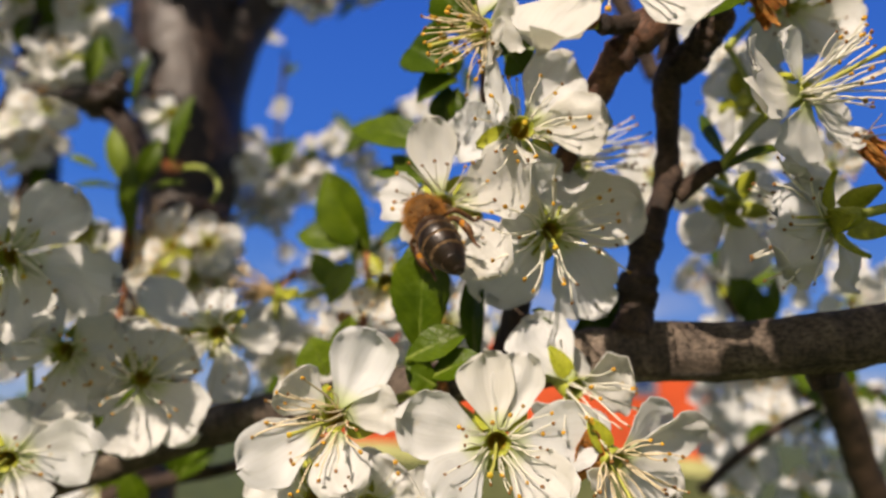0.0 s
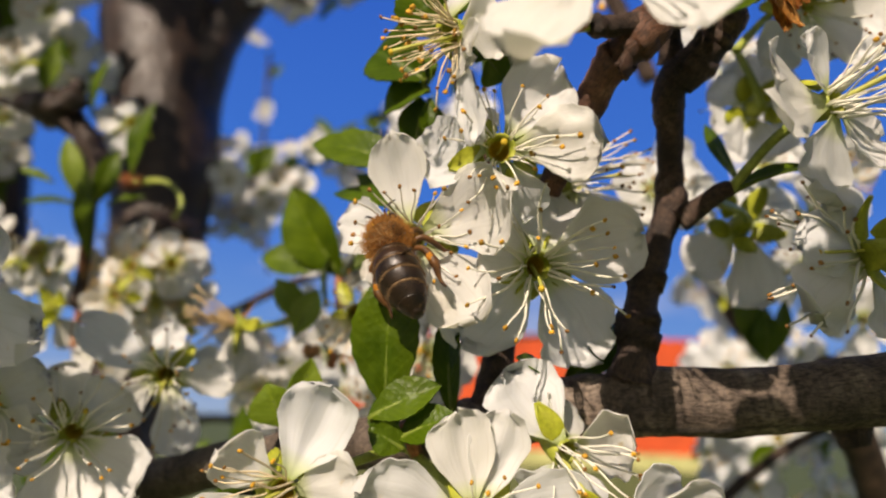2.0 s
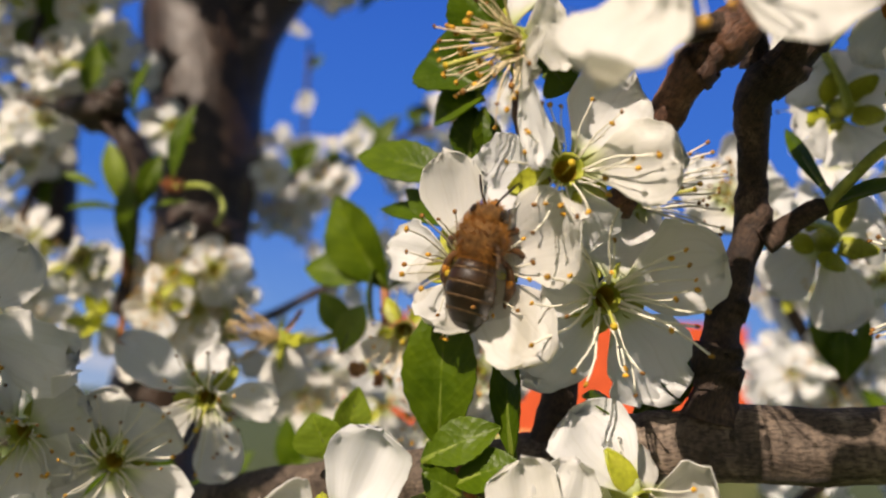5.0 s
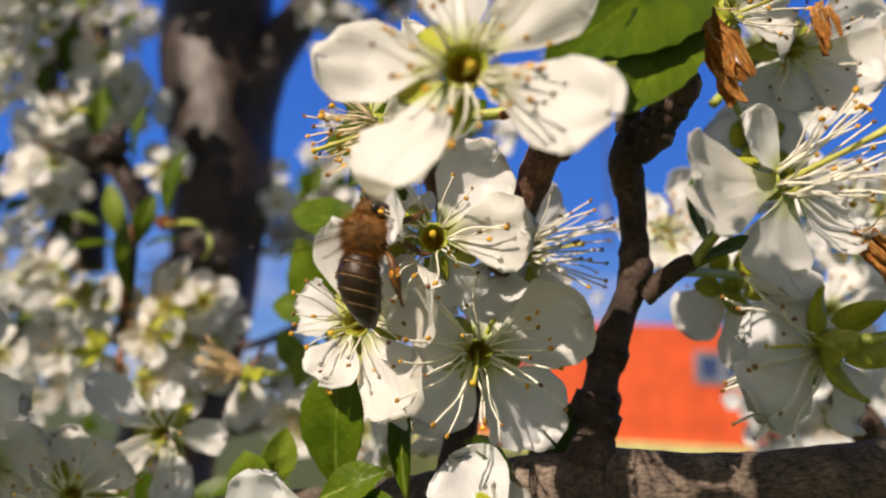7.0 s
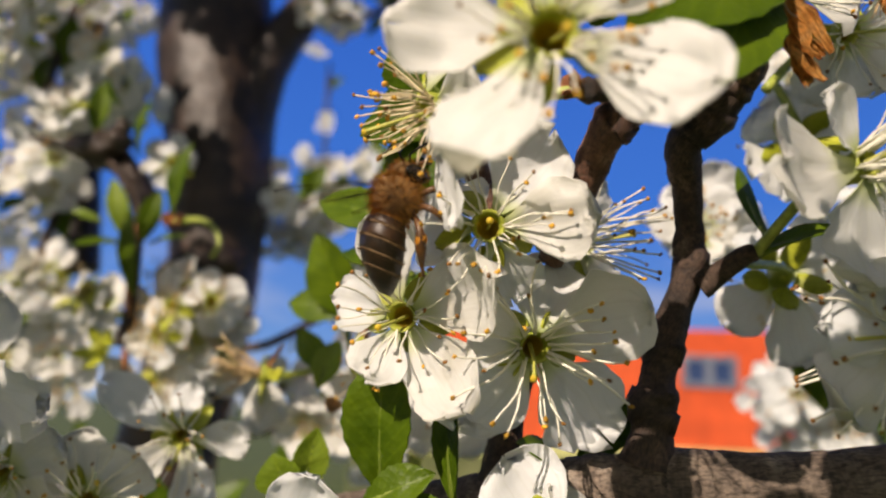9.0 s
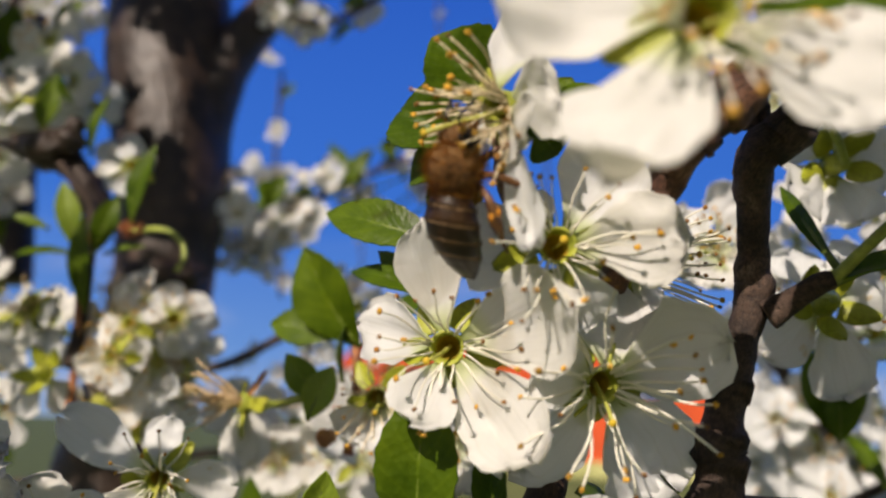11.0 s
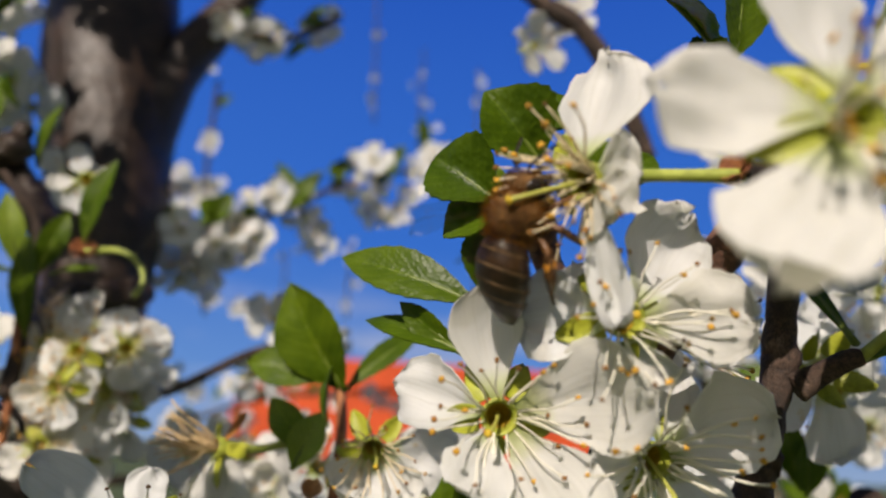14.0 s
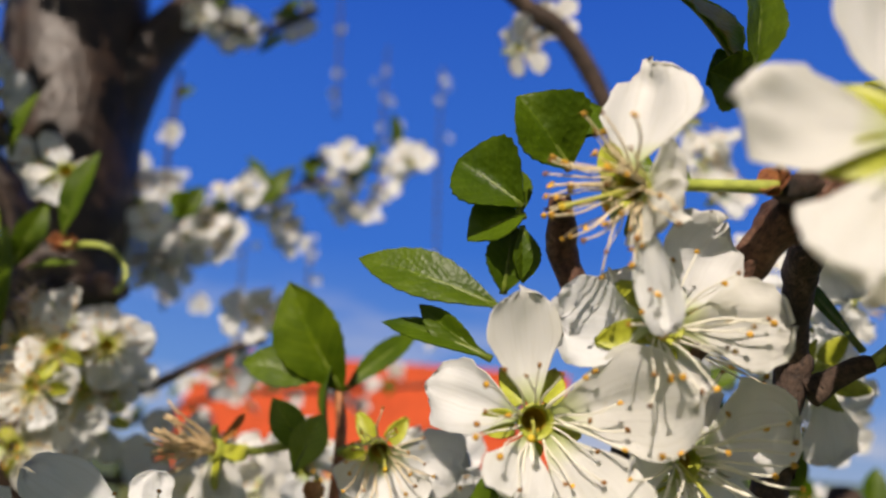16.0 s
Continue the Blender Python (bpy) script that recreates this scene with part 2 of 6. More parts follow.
def withered_colour(tree):
    co, uv = tree.nodes.new("ShaderNodeTexCoord"), tree.nodes.new("ShaderNodeUVMap")
    blot = add(tree, "ShaderNodeTexNoise", Scale=420.0, Detail=5.0)
    fine = add(tree, "ShaderNodeTexNoise", Scale=1900.0, Detail=4.0)
    for n in (blot, fine):
        tree.links.new(co.outputs["Object"], n.inputs["Vector"])
    # wrinkles and veins run along the dried petal
    along = add(tree, "ShaderNodeMapping", Scale=(26.0, 3.5, 1.0))
    tree.links.new(uv.outputs["UV"], along.inputs["Vector"])
    fibre = add(tree, "ShaderNodeTexNoise", Scale=1.0, Detail=5.0, Distortion=1.2)
    tree.links.new(along.outputs["Vector"], fibre.inputs["Vector"])
    base = ramp_of(tree, blot.outputs["Fac"], [(0.3, (0.50, 0.18, 0.03)), (0.5, (0.78, 0.38, 0.09)), (0.7, (0.86, 0.58, 0.25))])
    speck = ramp_of(tree, fine.outputs["Fac"], [(0.35, (0.75, 0.7, 0.65)), (0.6, (1.1, 1.1, 1.1))])
    vein = ramp_of(tree, fibre.outputs["Fac"], [(0.38, (0.42, 0.30, 0.22)), (0.5, (1, 1, 1)), (0.68, (1.2, 1.15, 1.1))])
    col = mixed(tree, 1.0, base.outputs["Color"], speck.outputs["Color"], "MULTIPLY")
    return mixed(tree, 0.9, col, vein.outputs["Color"], "MULTIPLY"), fibre.outputs["Fac"]


DRY = thin_leafy("withered_orange", withered_colour, 0.7, 0.5, (1.0, 0.85, 0.6))
BUD_RED = noisy("bud_scale_red", (0.20, 0.06, 0.025), (0.50, 0.19, 0.07), 600, 0.6, 0.6, 0.0002)
BUD_TAN = noisy("bud_scale_tan", (0.42, 0.17, 0.06), (0.70, 0.40, 0.17), 700, 0.6, 0.6, 0.0002)
NECTARY = noisy("nectary_olive", (0.26, 0.17, 0.012), (0.52, 0.35, 0.04), 900, 0.35, 0.5, 0.0002)
MIDRIB = noisy("midrib_green", (0.10, 0.15, 0.015), (0.19, 0.25, 0.03), 300, 0.5, 0.2, 0.0001)
STEM = noisy("stem_green", (0.22, 0.28, 0.04), (0.40, 0.46, 0.09), 200, 0.45, 0.2, 0.0001)
BARK_BRANCH = bark("branch_bark", (0.058, 0.041, 0.031), (0.17, 0.128, 0.098), (0.36, 0.30, 0.245), 210.0)
BARK_TWIG = bark("twig_bark", (0.020, 0.0115, 0.008), (0.085, 0.050, 0.034), (0.27, 0.19, 0.14), 230.0, 0.7, 0.35)
BARK_RED = bark("spur_bark", (0.045, 0.018, 0.010), (0.17, 0.075, 0.042), (0.34, 0.19, 0.12), 230.0, 0.6, 0.35)
BARK_TRUNK = bark("trunk_bark", (0.016, 0.009, 0.0055), (0.044, 0.0245, 0.015), (0.14, 0.082, 0.052), 30.0, 0.42, 0.3, 0.4)
BARK_TRUNK.node_tree.nodes["Principled BSDF"].inputs["Specular IOR Level"].default_value = 0.45


# ---- building helpers ----
def mesh_from(name, verts, faces, material, uvs=None, smooth=True):
    me = bpy.data.meshes.new(name)
    me.from_pydata(verts, [], faces)
    me.materials.append(material)
    if uvs:
        layer = me.uv_layers.new(name="UVMap")
        for loop in me.loops:
            layer.data[loop.index].uv = uvs[loop.vertex_index]
    if smooth:
        me.polygons.foreach_set("use_smooth", [True] * len(me.polygons))
    me.update()
    return me


def part(name, data, parent, label="", m=None):
    ob = new(name, data)
    ob.parent = parent
    if m is not None:
        ob.matrix_basis = m
    if label:
        tagged(ob, label)
    return ob


def thing(name, place, label, category, group=""):
    ob = new(name)
    ob.empty_display_size = 0.002
    ob.location = place
    return tagged(ob, label, category, group)


def sheet(rows_of_points, thick, uv_rows):
    """A closed thin shell over a grid of points."""
    nr, nc = len(rows_of_points), len(rows_of_points[0])
    flat = [p for r in rows_of_points for p in r]
    normals = []
    for i in range(nr):
        for j in range(nc):
            a = rows_of_points[min(i + 1, nr - 1)][j] - rows_of_points[max(i - 1, 0)][j]
            b = rows_of_points[i][min(j + 1, nc - 1)] - rows_of_points[i][max(j - 1, 0)]
            n = b.cross(a)
            normals.append(n.normalized() if n.length > 1e-12 else Vector((0, 0, 1)))
    verts = [p + n * thick / 2 for p, n in zip(flat, normals)] + [p - n * thick / 2 for p, n in zip(flat, normals)]
    k, faces = nr * nc, []
    for i in range(nr - 1):
        for j in range(nc - 1):
            a, b, c, d = i * nc + j, i * nc + j + 1, (i + 1) * nc + j + 1, (i + 1) * nc + j
            faces += [(a, b, c, d), (k + d, k + c, k + b, k + a)]
    ring = [j for j in range(nc)] + [i * nc + nc - 1 for i in range(1, nr)] + [(nr - 1) * nc + j for j in range(nc - 2, -1, -1)] + [i * nc for i in range(nr - 2, 0, -1)]
    uvs = [uv for r in uv_rows for uv in r] * 2
    # the rim has corners of its own, so that its edge stays crisp
    start, m = 2 * k, len(ring)
    verts += [verts[a] for a in ring] + [verts[k + a] for a in ring]
    uvs += [uvs[a] for a in ring] * 2
    for i in range(m):
        n = (i + 1) % m
        faces.append((start + n, start + i, start + m + i, start + m + n))
    return verts, faces, uvs


def tube(points, radii, sides=8, wobble=0.0, caps=True):
    """Verts and faces of a swept round bar through the points."""
    verts, faces, side = [], [], None
    n = len(points)
    for i, (p, r) in enumerate(zip(points, radii)):
        d = (points[min(i + 1, n - 1)] - points[max(i - 1, 0)]).normalized()
        if side is None:
            side = d.orthogonal().normalized()
        side = (side - d * side.dot(d)).normalized()
        up = d.cross(side)
        for k in range(sides):
            a = 2 * math.pi * k / sides
            out = side * math.cos(a) + up * math.sin(a)
            rr = r
            if wobble:
                q = (p + out * r) * (0.35 / max(r, 1e-5))
                rr = r * (1 + wobble * (noise.noise(q) + 0.6 * noise.noise(q * 3.1) + 0.3 * noise.noise(q * 7.3)))
            verts.append(p + out * rr)
    for i in range(n - 1):
        for k in range(sides):
            a, b = i * sides + k, i * sides + (k + 1) % sides
            faces.append((a, b, b + sides, a + sides))
    if caps:
        faces += [tuple(range(sides - 1, -1, -1)), tuple(range((n - 1) * sides, n * sides))]
    return verts, faces


def smooth_line(points, radii, per=6):
    """Catmull-Rom through the points."""
    pts, rad = [], []
    n = len(points)
    for i in range(n - 1):
        p0, p1, p2, p3 = points[max(i - 1, 0)], points[i], points[i + 1], points[min(i + 2, n - 1)]
        for k in range(per):
            t = k / per
            pts.append(0.5 * ((2 * p1) + (p2 - p0) * t + (2 * p0 - 5 * p1 + 4 * p2 - p3) * t * t + (3 * p1 - p0 - 3 * p2 + p3) * t**3))
            rad.append(radii[i] * (1 - t) + radii[i + 1] * t)
    return pts + [points[-1]], rad + [radii[-1]]


def aim(origin, direction, spin=0.0, scale=1.0):
    """A pose whose z runs along the direction."""
    return Matrix.Translation(origin) @ direction.to_track_quat("Z", "Y").to_matrix().to_4x4() @ Matrix.Rotation(spin, 4, "Z") @ Matrix.Scale(scale, 4)


def ball(name, material, rx, ry, rz, seg=8, rings=6, dent=0.0):
    verts, faces = [], []
    for i in range(rings + 1):
        a = math.pi * i / rings
        for k in range(seg):
            b = 2 * math.pi * k / seg
            v = Vector((math.sin(a) * math.cos(b), math.sin(a) * math.sin(b), math.cos(a)))
            s = 1 - dent * math.exp(-((v.x / 0.3) ** 2)) if dent else 1
            verts.append((v.x * rx * s, v.y * ry * s, v.z * rz * s))
    for i in range(rings):
        for k in range(seg):
            a, b = i * seg + k, i * seg + (k + 1) % seg
            faces.append((a, a + seg, b + seg, b))
    return mesh_from(name, verts, faces, material)


# ---- flowers ----
def petal_mesh(base, vec, width, up, rnd, material=None, ns=13, nu=11, curl=None, cup=None):
    length = vec.length
    d = vec / length
    n = up - d * up.dot(d)
    n = n.normalized() if n.length > 0.05 else d.orthogonal().normalized()
    side = d.cross(n)
    width = width * 1.07 if material is None else width
    curl = rnd.uniform(-0.16, 0.18) if curl is None else curl
    cup = rnd.uniform(-0.02, 0.18) if cup is None else cup
    seed, ruff, notch = rnd.random() * 50, rnd.uniform(0.13, 0.28), rnd.uniform(-0.04, 0.15)
    crease, skew, broad = rnd.uniform(-0.02, 0.06), rnd.uniform(-0.08, 0.08), rnd.uniform(2.6, 5.6)
    grid, uvs = [], []
    for i in range(ns):
        k = i / (ns - 1)
        s = 1 - (1 - k) ** 1.35
        prof = (0.14 + 0.86 * math.sin(min(1.0, s / 0.66) * math.pi / 2) ** 1.4) * max(0.0, 1 - max(0.0, (s - 0.5) / 0.5) ** broad) ** 0.5
        prof = max(prof, 0.05)
        row, uvr = [], []
        for j in range(nu):
            u = 2 * j / (nu - 1) - 1
            end = 1 - (notch * math.exp(-((u / 0.3) ** 2)) + 0.09 * noise.noise(Vector((u * 2.5, seed, 3.0))) + 0.05 * noise.noise(Vector((u * 6.5, seed, 7.0)))) * s**5
            edge = abs(u) ** 3 * s + s**8
            soft = noise.noise(Vector((u * 1.8 + seed, s * 2.6, seed))) * s
            fine = 0.7 * edge * noise.noise(Vector((u * 4 + seed, s * 9.0, 9.0)))
            wave = ruff * width * (soft + fine) - crease * width * math.exp(-((u / 0.14) ** 2)) * math.sin(math.pi * s)
            lift = cup * width * (u * u) * math.sin(math.pi * min(s * 0.9 + 0.05, 1)) - 0.07 * length * math.sin(math.pi * s) + curl * length * (s * s - s)
            rim = 1 + 0.16 * noise.noise(Vector((seed, s * 4, u * 2))) + 0.08 * noise.noise(Vector((seed, s * 13, u)))
            row.append(base + d * (length * s * end) + side * ((u * rim + skew * s * (1 - u * u)) * prof * width / 2) + n * (lift + wave))
            uvr.append((0.5 + u * 0.5, s))
        grid.append(row)
        uvs.append(uvr)
    v, f, uv = sheet(grid, 0.00012, uvs)
    return mesh_from("petal", v, f, material or PETAL, uv)


def filament_meshes(material):
    made = []
    for k in range(6):
        bend = (-0.22, -0.1, 0.0, 0.08, 0.16, 0.28)[k]
        pts = [Vector((bend * (i / 6) ** 2 * (1.15 - 0.3 * i / 6), 0.04 * math.sin(i + k), i / 6)) for i in range(7)]
        v, f = tube(pts, [0.019 - 0.006 * i / 6 for i in range(7)], 5)
        made.append((mesh_from("stamen", v, f, material), pts[-1], (pts[-1] - pts[-2]).normalized()))
    return made


FILAMENTS = filament_meshes(FILAMENT)
TAN_FILAMENTS = filament_meshes(noisy("filament_tan", (0.80, 0.62, 0.36), (0.92, 0.82, 0.60), 500, 0.6, 0.1, 0.00005))
ANTHERS = {"yellow": ball("anther", ANTHER_YELLOW, 0.00036, 0.00029, 0.00043, 7, 5, 0.35), "brown": ball("anther", ANTHER_BROWN, 0.00031, 0.00026, 0.00037, 7, 5, 0.35)}
v, f = tube([Vector((0.03 * math.sin(i * 0.5), 0, i / 6)) for i in range(7)], [0.035, 0.032, 0.028, 0.025, 0.024, 0.027, 0.034], 6)
STYLE_MESH = mesh_from("pistil", v, f, STYLE)
STIGMA = ball("stigma", noisy("stigma_yellow", (0.55, 0.36, 0.02), (0.75, 0.52, 0.04), 2000, 0.6), 0.00042, 0.00042, 0.00028, 8, 5)


def cup_mesh():
    """The flower's green cup, open on top, with a hollow."""
    prof = [(0.0, -0.0038), (0.0008, -0.0037), (0.0012, -0.0028), (0.0015, -0.0014), (0.0018, 0.0002), (0.00165, 0.0004), (0.0014, 0.0), (0.0012, -0.0010), (0.0010, -0.0026), (0.0, -0.0031)]
    seg, verts, faces = 14, [], []
    for r, z in prof:
        for k in range(seg):
            a = 2 * math.pi * k / seg
            verts.append((max(r, 0.00003) * math.cos(a), max(r, 0.00003) * math.sin(a), z))
    for i in range(len(prof) - 1):
        for k in range(seg):
            a, b = i * seg + k, i * seg + (k + 1) % seg
            faces.append((a, b, b + seg, a + seg))
    me = mesh_from("cup", verts, faces, CUP)
    me.materials.append(NECTARY)
    for p in me.polygons:
        p.material_index = 1 if p.index >= 7 * seg else 0
    return me


CUP_MESH = cup_mesh()


def sepal_mesh():
    grid, uvs = [], []
    for i in range(7):
        s = i / 6
        w = 0.0014 * math.sin(math.pi * (0.25 + 0.72 * s)) ** 0.8
        grid.append([Vector((u * w, 0.0042 * s, -0.0009 * s * s * 1.5 + 0.0004 * u * u)) for u in (-1, -0.5, 0, 0.5, 1)])
        uvs.append([(0.5 + u * 0.5, s) for u in (-1, -0.5, 0, 0.5, 1)])
    v, f, uv = sheet(grid, 0.0003, uvs)
    return mesh_from("sepal", v, f, SEPAL, uv)


SEPAL_MESH = sepal_mesh()


def flower(label, centre, axis, petals, stamens=22, reach=(4.5, 7.5), spread=(22, 64), brown=0.4, stem=None, style=8.0, lean=None, seed=0, sepals=5, group="plum blossoms", dry=(), curl=None, open_wide=1.0, tan=False):
    """centre and petal tips in mm (tips from the centre, with a width and perhaps a facing of its own); axis: the way it faces."""
    rnd = random.Random(int(abs(centre[0] * 37 + centre[2] * 91)) + seed)
    axis = Vector(axis).normalized()
    root = thing("plum_blossom", mm(*centre), label, "flower", group)
    turn = axis.to_track_quat("Z", "Y").to_matrix().to_4x4()
    part("cup", CUP_MESH, root, m=turn @ Matrix.Scale(open_wide, 4))
    for k in range(sepals):
        part("sepal", SEPAL_MESH, root, m=turn @ Matrix.Rotation(radians(72 * k + 36 + rnd.uniform(-9, 9)), 4, "Z") @ Matrix.Translation((0, 0.0019, -0.0008)) @ Matrix.Rotation(radians(rnd.uniform(-42, -12)), 4, "X") @ Matrix.Scale(1.15 if axis.y > 0.5 else 1.0, 4))
    for k, (x, y, z, w, *face) in enumerate(petals):
        vec = Vector((x, y, z)) / 1000
        flat = vec - axis * vec.dot(axis)
        base = flat.normalized() * min(0.0016 * open_wide, vec.length * 0.25)
        part("petal", petal_mesh(base, vec - base, w / 1000, Vector(face[0]) if face else axis, rnd, DRY if k in dry else None, curl=curl), root)
    point = Vector(lean).normalized() if lean else axis
    turn2 = point.to_track_quat("Z", "Y").to_matrix().to_4x4()
    for k in range(stamens):
        a, tilt = 2 * math.pi * (k * 0.382 + rnd.uniform(-0.04, 0.04)), radians(rnd.uniform(*spread))
        d = turn2 @ Vector((math.cos(a) * math.sin(tilt), math.sin(a) * math.sin(tilt), math.cos(tilt)))
        o = turn @ Vector((0.00155 * math.cos(a), 0.00155 * math.sin(a), 0.0001)) * open_wide
        data, end, out = rnd.choice(TAN_FILAMENTS if tan else FILAMENTS)
        size = rnd.uniform(*reach) / 1000
        s = part("stamen", data, root, m=aim(o, d, rnd.uniform(0, 6.28), size))
        part("anther", ANTHERS["brown" if rnd.random() < brown else "yellow"], s, m=Matrix.Translation(end) @ Matrix.Scale(rnd.uniform(0.65, 0.98) / size, 4) @ Matrix.Rotation(rnd.uniform(0, 3), 4, "X") @ Matrix.Rotation(rnd.uniform(0, 3), 4, "Z"))
    if style:
        d = (point + Vector((rnd.uniform(-0.25, 0.25), 0, rnd.uniform(-0.5, 0.1)))).normalized() if not lean else point
        p = part("pistil", STYLE_MESH, root, m=aim(-axis * 0.0022, d, 0, style / 1000))
        part("stigma", STIGMA, p, m=Matrix.Translation((0.0, 0, 1.0)) @ Matrix.Scale(1000 / style, 4))
    if stem:
        a, b = -axis * 0.0036, mm(*stem) - root.location
        mid = a * 0.5 + b * 0.5 - axis * 0.001
        pts, rad = smooth_line([a, a * 0.75 + b * 0.25 - axis * 0.0012, mid, b], [0.00065, 0.0006, 0.0006, 0.0007], 5)
        v, f = tube(pts, rad, 7)
        part("pedicel", mesh_from("pedicel", v, f, STEM), root)
    return root


# ---- leaves ----
def leaf_mesh(vec, width, up, material, rnd, fold=0.25, bend=0.12):
    length = vec.length
    d = vec / length
    n = up - d * up.dot(d)
    n = n.normalized() if n.length > 0.05 else d.orthogonal().normalized()
    side = d.cross(n)
    seed = rnd.random() * 60
    grid, uvs = [], []
    ns, nu = 19, 9
    for i in range(ns):
        s = i / (ns - 1)
        prof = math.sin(math.pi * s**1.1) ** 0.85 if 0 < s < 1 else 0.02
        tooth = 1 + (0.035 if i % 2 else -0.02)
        row, uvr = [], []
        for j in range(nu):
            u = 2 * j / (nu - 1) - 1
            x = u * prof * width / 2 * (tooth if abs(u) > 0.9 else 1)
            ripple = 0.035 * width * noise.noise(Vector((u * 1.5 + seed, s * 5, seed))) + 0.012 * width * math.sin(s * 40 - abs(u) * 8) * (1 - abs(u))
            row.append(d * (length * s) + side * x + n * (fold * abs(x) - bend * length * math.sin(math.pi * s) * -1 + ripple))
            uvr.append((0.5 + u * 0.5, s))
        grid.append(row)
        uvs.append(uvr)
    v, f, uv = sheet(grid, 0.00018, uvs)
    return mesh_from("leaf_blade", v, f, material, uv)


def leaf_cluster(label, items, material=None, stalk=None, category="leaves", seed=3):
    """Leaves of one shoot: base, tip (mm), width, the way the upper face looks."""
    rnd = random.Random(seed + len(items) * 7 + int(items[0][0][0] * 10))
    material = material or LEAF
    root = thing("leaf_shoot", mm(*items[0][0]), label, category, "leaf shoots")
    for base, tip, width, up, *more in items:
        fold, bend = (list(more) + [0.25, 0.06])[:2] if len(more) > 1 else (more[0] if more else 0.25, 0.06)
        b = mm(*base) - root.location
        vec = mm(*tip) - mm(*base)
        blade = part("leaf_blade", leaf_mesh(vec, width / 1000, Vector(up), material, rnd, fold, bend), root, m=Matrix.Translation(b))
        n = Vector(up) - vec * (Vector(up).dot(vec) / vec.length_squared)
        pts = [vec * (k / 8) + n.normalized() * (bend * vec.length * math.sin(math.pi * k / 8) - 0.00012) for k in range(9)]
        v, f = tube(pts, [0.0005 - 0.00045 * k / 8 for k in range(9)], 5)
        part("midrib", mesh_from("midrib", v, f, MIDRIB), blade)
    if stalk:
        pts, rad = smooth_line([mm(*p) - root.location for p in stalk], [0.0009] * len(stalk), 5)
        v, f = tube(pts, rad, 7, 0.1)
        part("stalk", mesh_from("stalk", v, f, BUD_RED), root)
    return root


# ---- branches ----
def scar_mesh(seed):
    """A raised bark ring with a sunken middle: a lenticel or leaf scar."""
    prof = [(1.0, -0.15), (0.92, 0.1), (0.62, 0.24), (0.3, 0.12), (0.02, 0.06)]
    verts, faces, seg = [], [], 9
    for r, z in prof:
        for k in range(seg):
            a = 2 * math.pi * k / seg
            rr = r * (1 + 0.25 * noise.noise(Vector((math.cos(a) + seed * 7, math.sin(a), r))))
            verts.append((rr * math.cos(a), rr * math.sin(a) * 0.55, z))
    for i in range(len(prof) - 1):
        for k in range(seg):
            a, b = i * seg + k, i * seg + (k + 1) % seg
            faces.append((a, b, b + seg, a + seg))
    return verts, faces


SCARS = {}


def branch(label, points, material=None, name="branch", sides=16, wobble=0.16, per=8, scars=8, knots=0):
    places = [mm(*p[:3]) for p in points]
    material = material or BARK_TWIG
    pts, rad = smooth_line(places, [p[3] / 1000 for p in points], per)
    o = places[0]
    if knots:
        pick = random.Random(len(points) * 7 + int(abs(points[-1][0]) * 3))
        for _ in range(knots):
            at, tall, wide = pick.uniform(0.12, 0.95) * (len(rad) - 1), pick.uniform(0.08, 0.22), pick.uniform(1.3, 3.2)
            rad = [r * (1 + tall * math.exp(-(((i - at) / wide) ** 2))) for i, r in enumerate(rad)]
            pts = [p + Vector((pick.uniform(-1, 1), 0, pick.uniform(-1, 1))) * rad[i] * 0.10 * math.exp(-(((i - at) / wide) ** 2)) for i, p in enumerate(pts)]
    v, f = tube([p - o for p in pts], rad, sides, wobble)
    run, uvs = 0.0, []
    for i, p in enumerate(pts):
        run += (p - pts[max(i - 1, 0)]).length / (6.28 * rad[i])
        uvs += [(k / sides, run) for k in range(sides)]
    root = new(name, mesh_from(name, v, f, material, uvs))
    root.location = o
    tagged(root, label, "branch", "plum branches")
    rnd = random.Random(int(abs(points[0][0]) * 31) + len(points))
    for k in range(scars):
        if (material.name, k % 3) not in SCARS:
            sv, sf = scar_mesh(k % 3)
            SCARS[material.name, k % 3] = mesh_from("bark_scar", sv, sf, material)
        i = rnd.randrange(1, len(pts) - 1)
        along = (pts[i + 1] - pts[i - 1]).normalized()
        side = Vector((rnd.uniform(-1, 1), -1, rnd.uniform(-0.7, 1)))
        side = (side - along * side.dot(along)).normalized()
        turn = Matrix((along.cross(side), along, side)).transposed().to_4x4()
        part("bark_scar", SCARS[material.name, k % 3], root, m=Matrix.Translation(pts[i] - o + side * rad[i] * 0.95) @ turn @ Matrix.Scale(rad[i] * rnd.uniform(0.13, 0.3), 4))
    return root


# ---- ground and house ----
def ground_mesh():
    n, verts, faces = 60, [], []
    for i in range(n + 1):
        for j in range(n + 1):
            x, y = ((i / n) * 2 - 1), ((j / n) * 2 - 1)
            x, y = 2500 * abs(x) ** 3 * (1 if x > 0 else -1), 2500 * abs(y) ** 3 * (1 if y > 0 else -1)
            verts.append((x, y, 0.05 * noise.noise(Vector((x * 0.3, y * 0.3, 0)))))
    for i in range(n):
        for j in range(n):
            a = i * (n + 1) + j
            faces.append((a, a + n + 1, a + n + 2, a + 1))
    return verts, faces


GRASS = noisy("grass", (0.04, 0.07, 0.015), (0.11, 0.14, 0.03), 3.0, 0.9, 0.6, 0.02)
v, f = ground_mesh()
tagged(new("ground", mesh_from("ground", v, f, GRASS)), "green garden grass under the trees", "ground", kind="structure")


